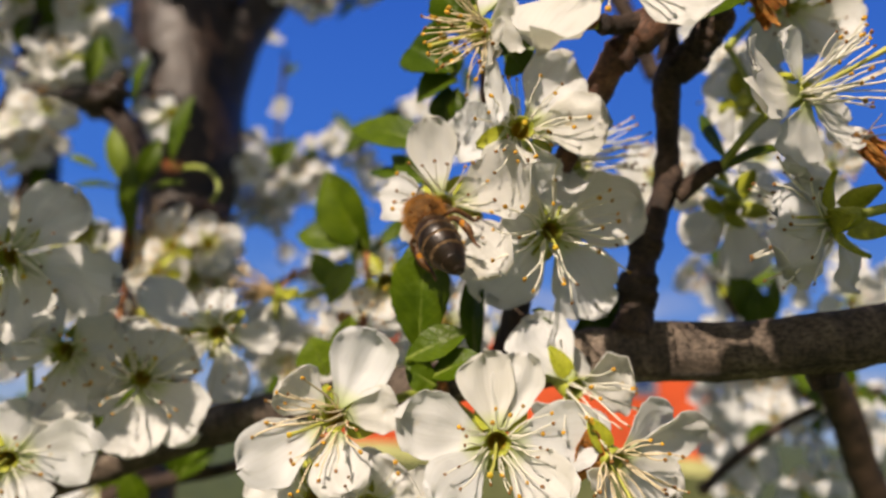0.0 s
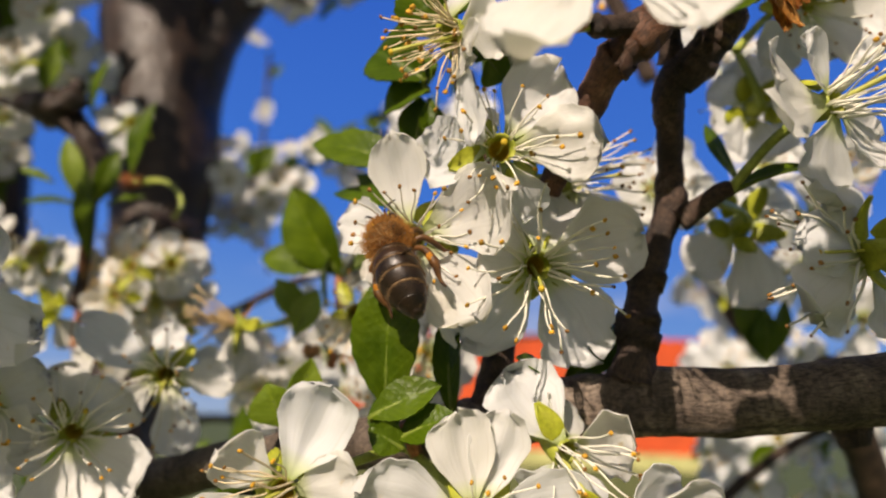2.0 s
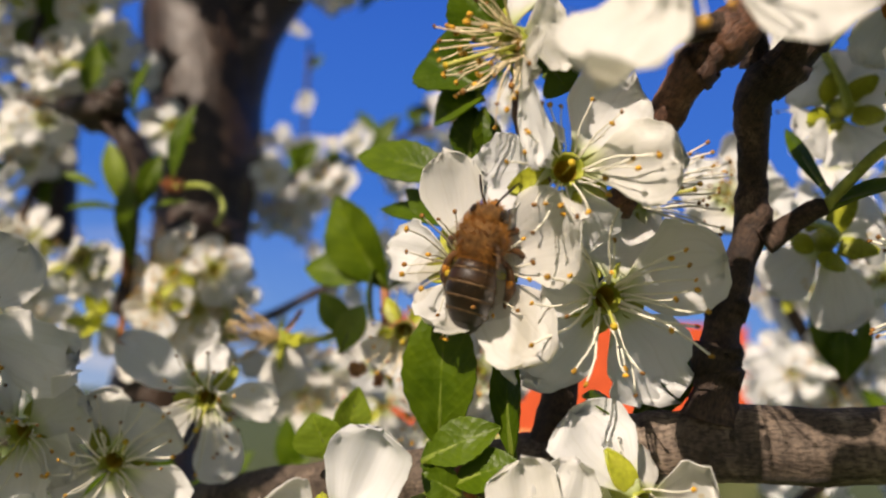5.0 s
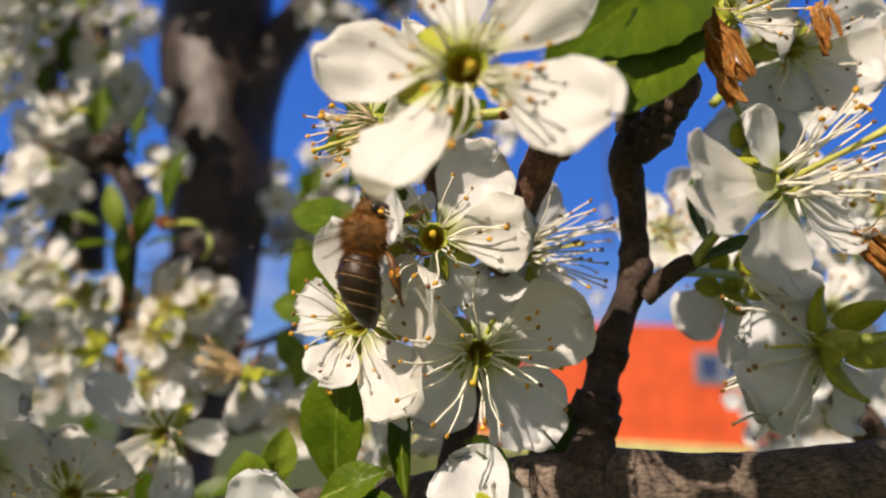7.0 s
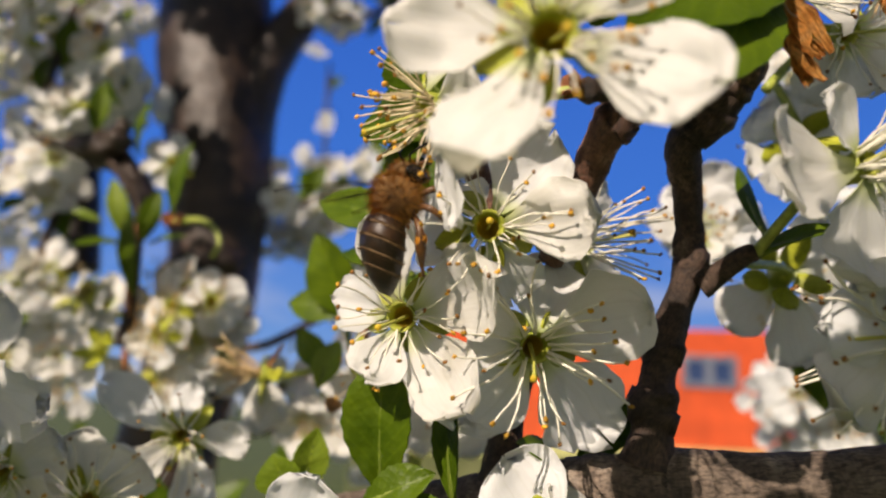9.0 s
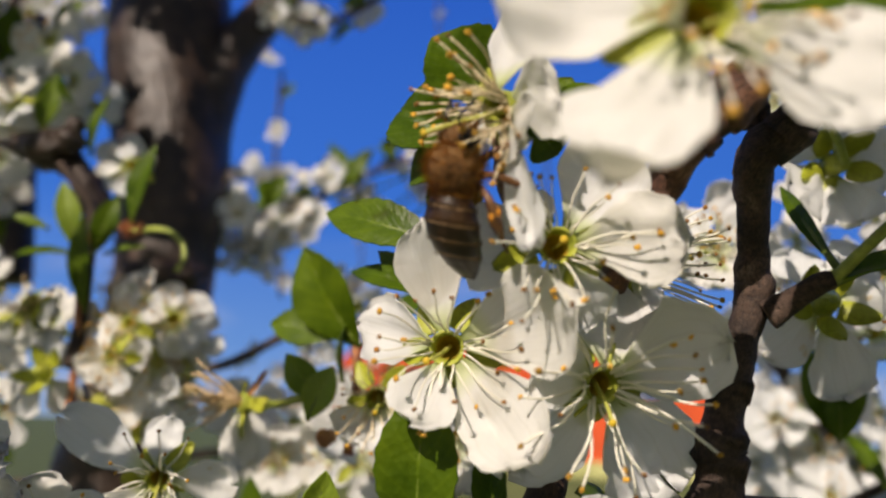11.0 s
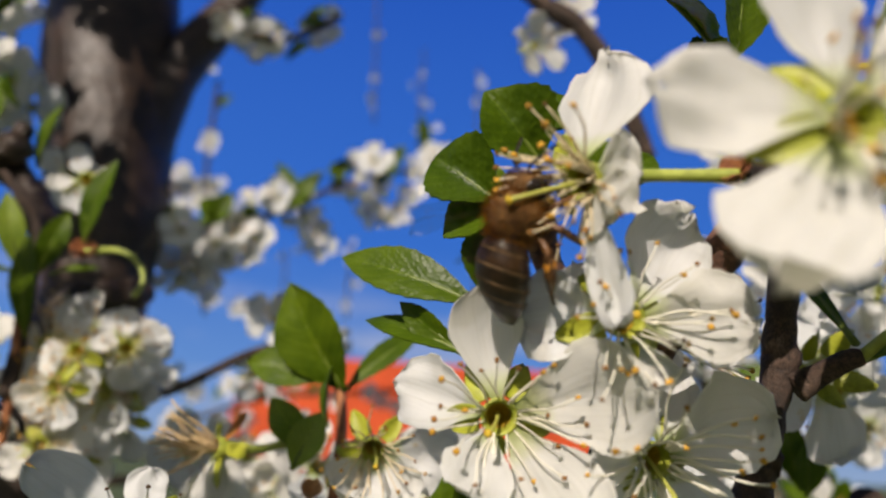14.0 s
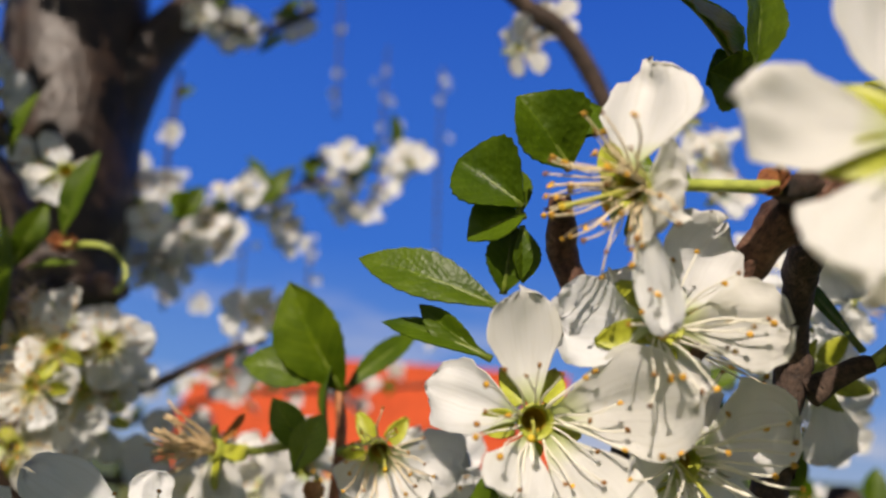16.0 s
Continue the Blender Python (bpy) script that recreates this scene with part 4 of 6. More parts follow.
def bee():
    rnd = random.Random(11)
    root = thing("honey_bee", mm(0, 80, 30), "brown furry honey bee with dark banded abdomen and pollen baskets", "bee")
    # head
    v, f = lathe([(6.6, 0.25, 0.3, -0.35), (6.4, 0.9, 1.0, -0.3), (5.9, 1.55, 1.6, -0.2), (5.2, 1.75, 1.75, -0.1), (4.6, 1.3, 1.4, 0.0), (4.35, 0.6, 0.7, 0.0)])
    head = part("head", furry("head", v, f, Vector((0, 0.0052, 0)), HAIR, 1200, 0.0006, rnd, FUR), root, "dark furry head")
    for sx in (-1, 1):
        part("eye", ball("eye", EYES, 0.00055, 0.0009, 0.0013, 10, 8), head, "glossy black compound eye", Matrix.Translation((sx * 0.0014, 0.0054, 0.0)))
        pts = [Vector(p) / 1000 for p in ((sx * 0.4, 6.2, 0.5), (sx * 0.9, 7.0, 1.2), (sx * 1.2, 7.6, 1.0), (sx * 1.6, 8.6, 0.5), (sx * 1.9, 9.3, 0.1))]
        tv, tf = tube(pts, [0.00012, 0.00011, 0.00013, 0.00013, 0.0001], 6)
        part("antenna", mesh_from("antenna", tv, tf, SHELL), head)
    tv, tf = tube([Vector((0, 0.0066, -0.0006)), Vector((0, 0.0073, -0.0012)), Vector((0, 0.0076, -0.0020))], [0.0004, 0.00025, 0.0001], 6)
    part("proboscis", mesh_from("proboscis", tv, tf, LEGS), head)
    # thorax
    v, f = lathe([(4.9, 0.9, 1.0, 0.1), (4.3, 1.65, 1.6, 0.15), (3.4, 2.15, 2.1, 0.2), (2.4, 2.25, 2.2, 0.2), (1.4, 1.95, 1.95, 0.1), (0.6, 1.6, 1.6, 0.0), (0.0, 1.25, 1.25, -0.1)], 18)
    part("thorax", furry("thorax", v, f, Vector((0, 0.0025, 0)), HAIR, 3600, 0.0009, rnd, FUR), root, "golden-brown furry thorax")
    # abdomen: six plates of one smooth drop, each sliding under the one before it
    def girth(q):
        wide = 2.4 * math.sin(math.pi * min(1.0, 0.12 + 0.88 * q)) ** 0.55 if q < 1 else 0.0
        return max(wide, 0.22), max(wide * 0.9, 0.2)

    drop = lambda yy: -0.05 * (yy - 0.6) ** 2
    cuts = [0.9, -0.5, -1.95, -3.35, -4.65, -5.85, -6.9]
    along = lambda yy: (0.9 - yy) / 8.05
    for k in range(6):
        y0, y1 = cuts[k], cuts[k + 1]
        rings = []
        for n in range(7):
            yy = y0 + (y1 - y0) * n / 6
            w, h = girth(along(yy))
            puff = 0.975 + 0.035 * n / 6
            rings.append((yy, w * puff, h * puff, drop(yy)))
        w, h = girth(along(y1))
        rings.append((y1 - 0.06, w * 0.985, h * 0.985, drop(y1)))
        v, f = lathe(rings, 24)
        seg = part("abdomen_segment", furry("abdomen_segment", v, f, Vector((0, (y0 + y1) / 2000, drop(y0) / 1000)), BAND, 90, 0.0002, rnd, SHELL if k > 1 else AMBER), root, "glossy dark brown abdomen plate" if k > 1 else "amber-brown abdomen plate")
        if k < 5:
            band = []
            for yy, grow in ((y0 - 0.04, 0.99), (y0 - 0.2, 1.0), (y0 - (0.6 if k == 0 else 0.28), 0.994)):
                w, h = girth(along(yy))
                band.append((yy, w * grow, h * grow, drop(yy)))
            bv, bf = lathe(band, 24)
            part("hair_band", furry("hair_band", bv, bf, Vector((0, (y0 - 0.2) / 1000, drop(y0) / 1000)), BAND if k else HAIR, 420, 0.0003 if k else 0.0007, rnd), seg, "pale tan hair band")
    # legs: three pairs
    for sx in (-1, 1):
        for k, (y0, pts) in enumerate(((3.6, ((1.2, 3.6, -1.2), (2.4, 4.6, -1.6), (2.7, 5.6, -2.9), (2.3, 6.4, -3.8), (2.4, 7.0, -4.2))), (2.6, ((1.5, 2.6, -1.4), (3.2, 2.6, -1.7), (3.9, 2.2, -3.2), (4.2, 2.0, -4.2), (4.5, 2.4, -4.8))), (1.5, ((1.3, 1.5, -1.4), (2.8, 0.6, -1.5), (3.3, -1.4, -2.3), (3.0, -2.9, -3.4), (3.2, -3.9, -4.0))))):
            line = [Vector((sx * a, b, c)) / 1000 for a, b, c in pts]
            p2, r2 = smooth_line(line, [0.0003, 0.00036, 0.00034 if k < 2 else 0.00055, 0.00022, 0.00009], 4)
            v, f = tube(p2, r2, 7)
            leg = part("leg", furry("leg", v, f, Vector((sx * 0.002, y0 / 1000, -0.001)), LEGS, 60, 0.0003, rnd), root)
            if k == 2:
                part("pollen_basket", ball("pollen_basket", POLLEN, 0.00048, 0.00085, 0.0006, 10, 8), leg, "orange pollen load", Matrix.Translation(Vector((sx * 3.2, -0.7, -2.05)) / 1000))
    wings = []
    for sx in (-1, 1):
        for k, (ln, wd, y0) in enumerate(((0.0094, 0.0031, 3.0), (0.0068, 0.0022, 2.2))):
            wings.append((part("wing", wing_mesh(ln, wd, sx), root, "clear brown-veined wing"), sx, k, y0))
    root.scale = (1.08, 0.98, 1.08)
    return root, wings


BEE, BEE_WINGS = bee()


def motions():
    rows = [
        (0, -2.8, 83.4, 23.5, 58.6, -36.3, -19.5),
        (0.5, -2.0, 83.7, 23.4, 57.3, -31.6, -18.8),
        (1, -2.7, 84.2, 23.5, 54.0, -19.9, -16.6),
        (1.5, -1.9, 84.4, 24.3, 59.3, -37.4, -20.4),
        (2, -3.1, 84.8, 24.9, 60.4, -28.8, -18.9),
        (2.5, -2.2, 85.2, 25.4, 60.5, -30.3, -18.8),
        (3, -2.6, 85.4, 25.7, 58.8, -40.9, -19.5),
        (3.5, -4.2, 86.0, 26.3, 51.0, -37.9, -17.6),
        (4, -4.2, 86.1, 26.7, 48.2, -40.8, -16.7),
        (4.2, -3.1, 86.1, 27.1, 47.1, -36.6, -15.4),
        (5.2, -0.2, 85.5, 28.1, 97.3, 20.4, -10.1),
        (6.3, 1.5, 81.2, 31.8, 76.3, 20.4, -43.8),
        (6.5, 0.5, 80.9, 32, 76.5, 20.0, -43.8),
        (7, 1.3, 79.8, 34.1, 84.4, 11.1, -43.6),
        (7.5, 1.1, 79.5, 34.6, 96.7, -1.9, -43.3),
        (8, 0.8, 79.2, 36.2, 82.8, 12.9, -43.6),
        (8.5, 0.3, 79.9, 36.9, 88.5, 6.7, -43.5),
        (9, -1.7, 80.3, 36.8, 78.8, 17.3, -43.7),
        (9.2, -0.9, 79.7, 37.3, 84.5, 10.9, -43.6),
        (10.2, -0.3, 79.5, 38.4, 95.4, 19.3, -54.8),
        (11.3, -2.5, 80.8, 40.5, 96.5, 23.8, -51.5),
        (11.5, -3.1, 81.6, 40.5, 94.7, 25.1, -51.3),
        (12, -2.0, 80.2, 40.8, 95.6, 24.5, -51.4),
        (12.5, -1.8, 81, 41.5, 95.6, 24.5, -51.4),
        (13, -1.9, 81.9, 42.7, 94.7, 25.1, -51.3),
        (13.5, -2.4, 80.8, 42.4, 94.7, 25.1, -51.3),
        (14, -3.2, 81.1, 42.5, 94.7, 25.1, -51.3),
        (14.5, -3.1, 82.3, 42.1, 96.5, 23.8, -51.5),
        (14.7, -2.5, 81, 43, 110.9, 13.3, -45.0),
        (14.8, -2.8, 81.1, 43.1, 118.7, -0.2, -39.1),
        (14.9, -3.1, 80.9, 44.8, 119.1, -15, -22.4),
        (15, -3.4, 81.1, 46.6, 112.3, -13.4, -15.2),
        (15.1, -5.2, 83.2, 48, 107.6, -18.7, -13.5),
        (15.15, -11.0, 86.0, 50.8, 79.1, 24.3, -37.8),
        (15.2, -17.1, 89.2, 53.7, 20.4, 39.2, -93.7),
        (15.3, -23.9, 87.7, 55.8, 14.7, 37.7, -90.9),
        (15.4, -19.6, 100.2, 61.8, 8.8, 37.3, -87.6),
        (15.5, -11.1, 146.3, 78.5, 11.6, 40.5, -86.0),
        (15.6, -7, 183.3, 92.9, 18.7, 37.8, -72.3),
        (15.7, 12.8, 274, 130.9, 28.3, 49.8, -73.2),
        (15.8, 53.3, 484.7, 210.1, 34.9, 43.7, -57.4),
        (16, 233, 1118.8, 451.4, 27.8, 38.2, -48.4),
    ]
    walk(BEE, [(t, mm_pose(x, y, z, rx, ry, rz)) for t, x, y, z, rx, ry, rz in rows])
    for wing, sx, k, y0 in BEE_WINGS:
        rest = pose(sx * (0.0015 - 0.0003 * k), y0 / 1000, 0.0019 - 0.0003 * k, -10 + 4 * k, sx * 12, sx * (3 + 4 * k))
        spread = pose(sx * (0.0015 - 0.0003 * k), y0 / 1000, 0.0019 - 0.0003 * k, -52 + 9 * k, sx * 14, sx * (16 + 9 * k))
        keys = [(0.0, rest), (4.4, rest), (6.2, spread), (14.6, spread)]
        t, n = 14.7, 0
        while t < 15.95:
            keys.append((t, pose(sx * 0.0018, y0 / 1000, 0.0016, 0, sx * (-38 if n % 2 else 30), sx * (75 + 8 * k))))
            t, n = t + 1 / 15, n + 1
        keys.append((16.0, keys[-1][1]))
        walk(wing, keys)


# ---- branches ----
branch('thick grey-brown plum branch with rough bark', [(68.4, 92, 17.3, 4.2), (58.8, 94, 14.6, 4), (47.4, 96, 12.7, 3.9), (37.3, 98, 11.6, 4), (28.3, 100, 11.3, 4.3), (20.6, 102, 10.4, 3.9), (9.5, 106, 8.1, 3.5), (-6, 112, 4.6, 3.5), (-21.5, 120, 1.8, 3.4), (-36.8, 128, -1.8, 3.3), (-55.7, 134, -8.4, 3.2), (-72.6, 138, -14.6, 3.2), (-97.4, 142, -22.9, 3.2), (-112, 185, -60, 4), (-122, 240, -110, 5), (-128, 262, -150, 6)], material=BARK_BRANCH, sides=40, per=22, wobble=0.14, scars=12)
branch('upright dark twig forking at the top', [(26.3, 99, 13.7, 3.4), (27.0, 98.5, 17.7, 2.3), (27.6, 98.5, 22.6, 2.0), (28.9, 98.5, 28.3, 1.9), (31.4, 98.5, 35.5, 1.8), (31.8, 98, 40.4, 1.6), (31, 95, 45.8, 1.7), (30, 91, 49.6, 2.2), (33, 88.5, 52.4, 2.2), (35, 86, 55.4, 1.9), (35.1, 84, 57.2, 1.7)], sides=20, per=10, knots=14, scars=14)
branch('short brown spur of the twig', [(33.5, 88, 61, 1.6), (30.5, 85, 59, 1.8), (28.3, 83.5, 56.6, 1.9), (25.1, 82, 52.9, 2.1), (22.3, 82.8, 49.9, 2.1), (20.4, 84.2, 47.9, 2.0), (18.2, 87.5, 43.3, 1.8), (16.6, 90, 39.5, 1.7), (15, 93, 36, 1.6)], sides=18, per=8, knots=8, material=BARK_RED)
branch('stub with bud scars at the fork', [(30.5, 92, 53.5, 1.9), (30, 90.5, 56, 1.4), (29.7, 89.3, 58.8, 1.0)], sides=12)
branch('dark spur ending in a bud', [(24.5, 82.5, 52.5, 1.5), (21.8, 80.8, 51.6, 1.3), (19.2, 79.5, 50.6, 1.1), (17.2, 78.5, 49.9, 0.9)], sides=14, knots=5)
bud_scales('red-brown bud scales at the spur tip', (17, 78.2, 49.9), (-0.8, -0.4, 0.3), 1.9, 8)
bud_scales('red-brown bud scales at the stub', (29.7, 89.3, 58.8), (-0.6, -0.5, 0.5), 2.2, 8)
branch('dark side shoot of the twig', [(32.4, 97, 34.2, 1.7), (34.6, 96, 35.7, 1.35), (36.8, 94, 37.1, 1.2), (37.9, 93.5, 37.5, 1.0)], sides=14)
branch('thin dark stem under the blossoms', [(7.9, 107, 6, 2.3), (9.7, 105, 13.5, 2.2), (11.1, 104, 20.4, 1.9), (12.9, 102, 27.1, 1.7), (13.9, 101, 34.1, 1.6)], sides=12)
branch('brown bud spur behind the blossoms', [(3.9, 100, 55.5, 1.2), (5, 102, 51.8, 1.9), (5.9, 104, 49.2, 1.8), (8.4, 103, 43.1, 1.6)], sides=12, material=BARK_RED)
branch('small stub below the branch', [(51.8, 97, 11.6, 2.6), (52, 97, 8.7, 2.2), (52.3, 97, 7, 1.6)], sides=12)
branch('dark back branch going down', [(79.1, 150, 21.6, 3), (92.4, 165, 8.2, 3.6), (106.1, 180, -9.8, 4), (121.8, 195, -29.8, 4.5)], sides=12)
branch('smooth brown limb leaning in the tree', [(-160.7, 330, 357.3, 27), (-141.7, 305, 237, 25), (-130.1, 296, 175.1, 27), (-122.0, 290, 135.2, 24), (-114.8, 285, 88.9, 19.5), (-114.3, 280, 44.6, 18), (-120.2, 275, -0.2, 19), (-120.3, 270, -59.6, 21), (-135, 268, -250, 26), (-150, 262, -700, 36), (-165, 255, -1250, 48), (-170, 250, -1610, 66)], material=BARK_TRUNK, sides=32, per=12, wobble=0.05)
branch('side limb of the leaning trunk', [(-113, 286, 118, 13), (-108, 288, 147, 12), (-101.9, 290, 172.4, 10), (-87.8, 296, 203.6, 8.5), (-75, 300, 239.8, 8)], material=BARK_TRUNK, sides=18, per=8, wobble=0.08)
branch('dark bare limb behind the blossoms', [(-225.2, 330, 230.3, 9), (-217.9, 330, 175.9, 9), (-211.1, 330, 125.1, 9), (-204.7, 330, 77.7, 9)], material=BARK_TRUNK, sides=14)
branch('dark twig of the side blossoms', [(-100.1, 182, 81.1, 0.9), (-94, 181, 74.5, 1), (-90.4, 183, 69.1, 1.4), (-89.1, 183, 55.7, 1.6), (-87.8, 182, 41, 1.6), (-86.8, 180, 31.3, 1.8)], sides=12)
branch('dark knotted spur among the side blossoms', [(-131.3, 190, 91.5, 0.9), (-115.6, 185, 86.2, 1.2), (-108.6, 183, 85.2, 2.6), (-102.3, 182, 84.5, 3.6), (-98.7, 182, 87.3, 2.9), (-98.5, 183, 93.2, 1.6)], sides=14, wobble=0.6, knots=4, material=BARK_TRUNK)
branch('dark knotted spur under the side leaves', [(-116.1, 188, 89.5, 2.2), (-107.5, 187, 86.5, 3.4), (-100.2, 187, 82.6, 4.2), (-94.2, 188, 74.8, 3.4), (-90.3, 192, 66.5, 2.2)], sides=16, wobble=0.45, knots=4, material=BARK_TRUNK)
branch('knotted dark stump on the limb', [(-90.6, 200, 50.6, 2.5), (-86.6, 203, 56.1, 5), (-78.4, 208, 59.9, 4.4), (-73.6, 215, 61.3, 2)], sides=16, wobble=0.55, material=BARK_TRUNK)
branch('grey-brown branch high up', [(16.3, 205, 175.3, 3), (29.8, 206, 161.9, 3), (43.3, 207, 154.8, 3.1), (54.9, 208, 137.2, 3), (64.8, 210, 114.6, 3)], sides=12)

# ---- blossoms near the bee ----
flower('open white plum blossom with long stamens beside the bee', (-1.5, 90.6, 28.6), (-0.14, -0.97, -0.19), [(-3, -3, -7.1, 6.5), (-9.1, 6.4, 3.2, 6.8), (-2.9, -3.2, 11.6, 6.4), (10.9, -10.8, 2.5, 9.6), (8, -4.6, -10.1, 8.0)], stamens=24, brown=0.55, stem=(13.9, 101, 34.1), reach=(4.8, 7.4), style=7.0)
flower('open white plum blossom facing out with yellow anthers', (13.3, 89.7, 25.6), (0.24, -0.94, -0.26), [(12, 1.3, 4.9, 10), (1.4, 3.8, 10.9, 10), (8.2, 7.3, -9.1, 10.3), (-8.5, 6.8, -8.6, 10.5), (-7.1, -2.7, 1.7, 7.5)], stamens=26, brown=0.3, stem=(14.7, 101, 35), reach=(6.5, 10), style=8.0)
flower('white plum blossom with dark open centre', (8.2, 83.4, 37.3), (0.08, -0.99, -0.12), [(-8.5, 5, 0.5, 8.5), (-3.5, 4, 5.6, 5), (6.4, 1.1, 10.7, 8.4), (11, -2.1, 0.7, 7.8), (2.5, 5.1, -6.7, 7.5)], stamens=24, brown=0.4, stem=(16.9, 101, 39.8), reach=(4.5, 7.5), style=4.0)
flower('half-withered plum blossom with long stamens pointing sideways', (2.3, 77.6, 47.6), (-0.74, -0.56, -0.39), [(1.9, -2, -3.4, 6.5), (2.8, 0, -12.3, 3.6), (5.2, 0, 1.5, 7), (2.6, 0.4, 13, 8.6)], stamens=46, brown=0.35, reach=(3.5, 7), spread=(5, 72), style=8.8, tan=True, sepals=2, lean=(-0.9, -0.2, -0.4), stem=(17.2, 78.5, 50))
flower('large white plum blossom close to the lens', (13.5, 59.7, 45.3), (0.14, -0.98, -0.17), [(9.4, 0, 9.1, 6.8), (-2, 0, 13, 7), (-12.3, 0.8, 1.6, 6.6), (-6.7, -1.2, -10.3, 8.6, (-0.6, -0.78, -0.1)), (11.1, -2.2, -4.9, 7.6)], stamens=40, brown=0.2, reach=(3.5, 7.5), stem=(34.1, 84, 58.6), style=6.5, open_wide=1.1)
flower('plum blossom with creased petals on a green stem', (44.6, 81.6, 43.6), (0.54, -0.84, 0.08), [(8.2, 2, -5.7, 6), (7.4, 6, -1.7, 7), (-11.6, -11.2, -3.9, 9.5), (-1.4, 0.1, -12.2, 9), (-5.4, -5.5, 4.9, 6)], sepals=2, stamens=28, brown=0.5, reach=(6.5, 10), spread=(5, 50), lean=(0.7, -0.6, 0.3), style=12.0, stem=(37.9, 93.5, 37.5))
flower('white plum blossom seen from behind with green sepals', (48.2, 115.5, 39.3), (0.08, 1, -0.04), [(3.4, 3, -12.3, 8.5), (-7.2, 3, -6.9, 8), (11.2, 3, 2.6, 8), (9.9, 7, 9.4, 8), (-0.4, 7, 9.1, 8)], stamens=16, stem=(35.9, 96, 36.9))
flower('white plum blossom turned away showing its sepals', (52.3, 116.9, 60), (0.06, 0.95, 0.31), [(-6.8, -3, -6.4, 9), (1.7, -3, -9.5, 9), (6.9, -3, -0.3, 9), (2.8, -3, 7.7, 9), (-6.1, -3, 4.7, 9)], stamens=12, stem=(48.1, 112.9, 68.8))
flower('white plum blossom from behind with swollen green cup', (48.6, 85, 27.4), (-0.5, 0.86, -0.05), [(-7.5, -3, -7, 8.5), (-9, -3, 0.5, 7), (-4.5, -2, 6.5, 7.5), (4, 4, -8, 7)], stamens=26, brown=0.9, reach=(7.5, 12), spread=(15, 60), lean=(-0.95, -0.1, -0.1), stem=(58, 79.5, 29.2))

# ---- blossoms on the lower branch ----
flower('open white plum blossom on the lower branch', (7, 90.9, -2.3), (0.01, -0.98, -0.19), [(-13, -1, 2.6, 8.6), (-2.3, -1, 11.2, 7.2), (3.4, 0, 11.6, 6.5), (12.6, -1, 2.1, 8.4), (8.5, -3, -6.6, 8), (-7.7, -3, -7.8, 8)], stamens=24, brown=0.6, stem=(-1.4, 104, 4.5))
flower('white plum blossom with reddish filaments', (-14, 91.1, -0.4), (-0.14, -0.98, -0.15), [(-6.5, -3, 4.2, 7), (4.9, -1, 11.5, 8.2), (8.0, 0, 2.2, 6.2), (-10.6, -2, -6.6, 8), (2.6, -3, -9, 7.5)], stamens=24, brown=0.5, tan=True, reach=(5, 9), lean=(-0.6, -0.7, -0.3), stem=(-2.2, 104, 4.5))
flower('side-on white plum blossom with yellow anthers', (17, 93, 5), (0.53, -0.73, -0.42), [(-6.8, 1, 8.8, 9), (7.7, -1, 1.4, 9), (0.1, 3, 6.3, 7), (-3.7, 2, -3.8, 8), (2.6, 0, -7, 7)], stamens=18, reach=(5.5, 8.5), spread=(8, 50), stem=(9.8, 108, 5.3), sepals=1)
flower('fading white plum blossom with dark anthers', (21.6, 91, -3.6), (0.49, -0.7, -0.52), [(7.6, 1, 6.9, 7.5), (12.6, 1, 4.8, 7), (-4.6, 0, 0.8, 7.5), (-2, -1, -4.4, 8), (8.7, 2, -3.4, 7)], stamens=22, brown=0.7, reach=(5.5, 8.5), spread=(8, 55), dry=(2,), stem=(12.5, 108, -2.9), sepals=1, tan=True)

# ---- blossoms to the side ----
flower('white plum blossom with long pale stamens', (-40.1, 121, 12.9), (0.16, -0.95, -0.28), [(4.5, -2, -11.2, 7), (-15.6, 1, 7.9, 7.5), (-0.7, 2, 8.2, 5), (10.4, 1, -0.3, 6), (-7.5, 0, -6.3, 5)], stamens=22, brown=0.4, reach=(6, 9.5), stem=(-36, 128, -0.7))
flower('white plum blossom shaded by its neighbours', (-48.3, 112, 4), (0.21, -0.92, -0.32), [(0.5, -2, -11.6, 10), (11.2, -2, -7.7, 10), (-10, 0, -2.1, 9), (-5.1, 1, 8.6, 9), (6.1, 2, 6.1, 9)], stamens=22, brown=0.5, reach=(6, 9.5), lean=(0.5, -0.8, 0.3), stem=(-49.2, 130, -5.9))
flower('white plum blossom shaded by its neighbours', (-59.1, 108, 7.5), (0.07, -0.94, -0.33), [(1.3, -1, -11, 9), (-10, 0, 1.4, 9), (-6.3, 1, 8.9, 9), (7.6, 1, 4.7, 10), (7.1, 1, -5.4, 8)], stamens=20, brown=0.3, stem=(-63, 134, -8.7))
flower('large white plum blossom with shadowed petals', (-65.6, 100, 20.3), (0.12, -0.94, -0.33), [(8.1, 0, 11, 9.5), (17.8, -2, -5, 10), (7.3, -2, -12, 9), (-7.5, 0, -5.9, 9), (-8.1, 0, 7.9, 9)], stamens=24, brown=0.4, lean=(0.6, -0.6, -0.5), reach=(6, 9.5), stem=(-77.3, 138, -12.8))
flower('white plum blossom with browning petal edge', (-63.7, 106, -8.8), (0.3, -0.93, -0.22), [(14, -2, 2, 9.5), (2, 1, 8.2, 9), (10.6, 2, 7.4, 7), (-8.1, 0, 2.4, 9), (4.1, 0, -8, 9)], stamens=14, brown=0.3, stem=(-76.5, 138, -16.8))
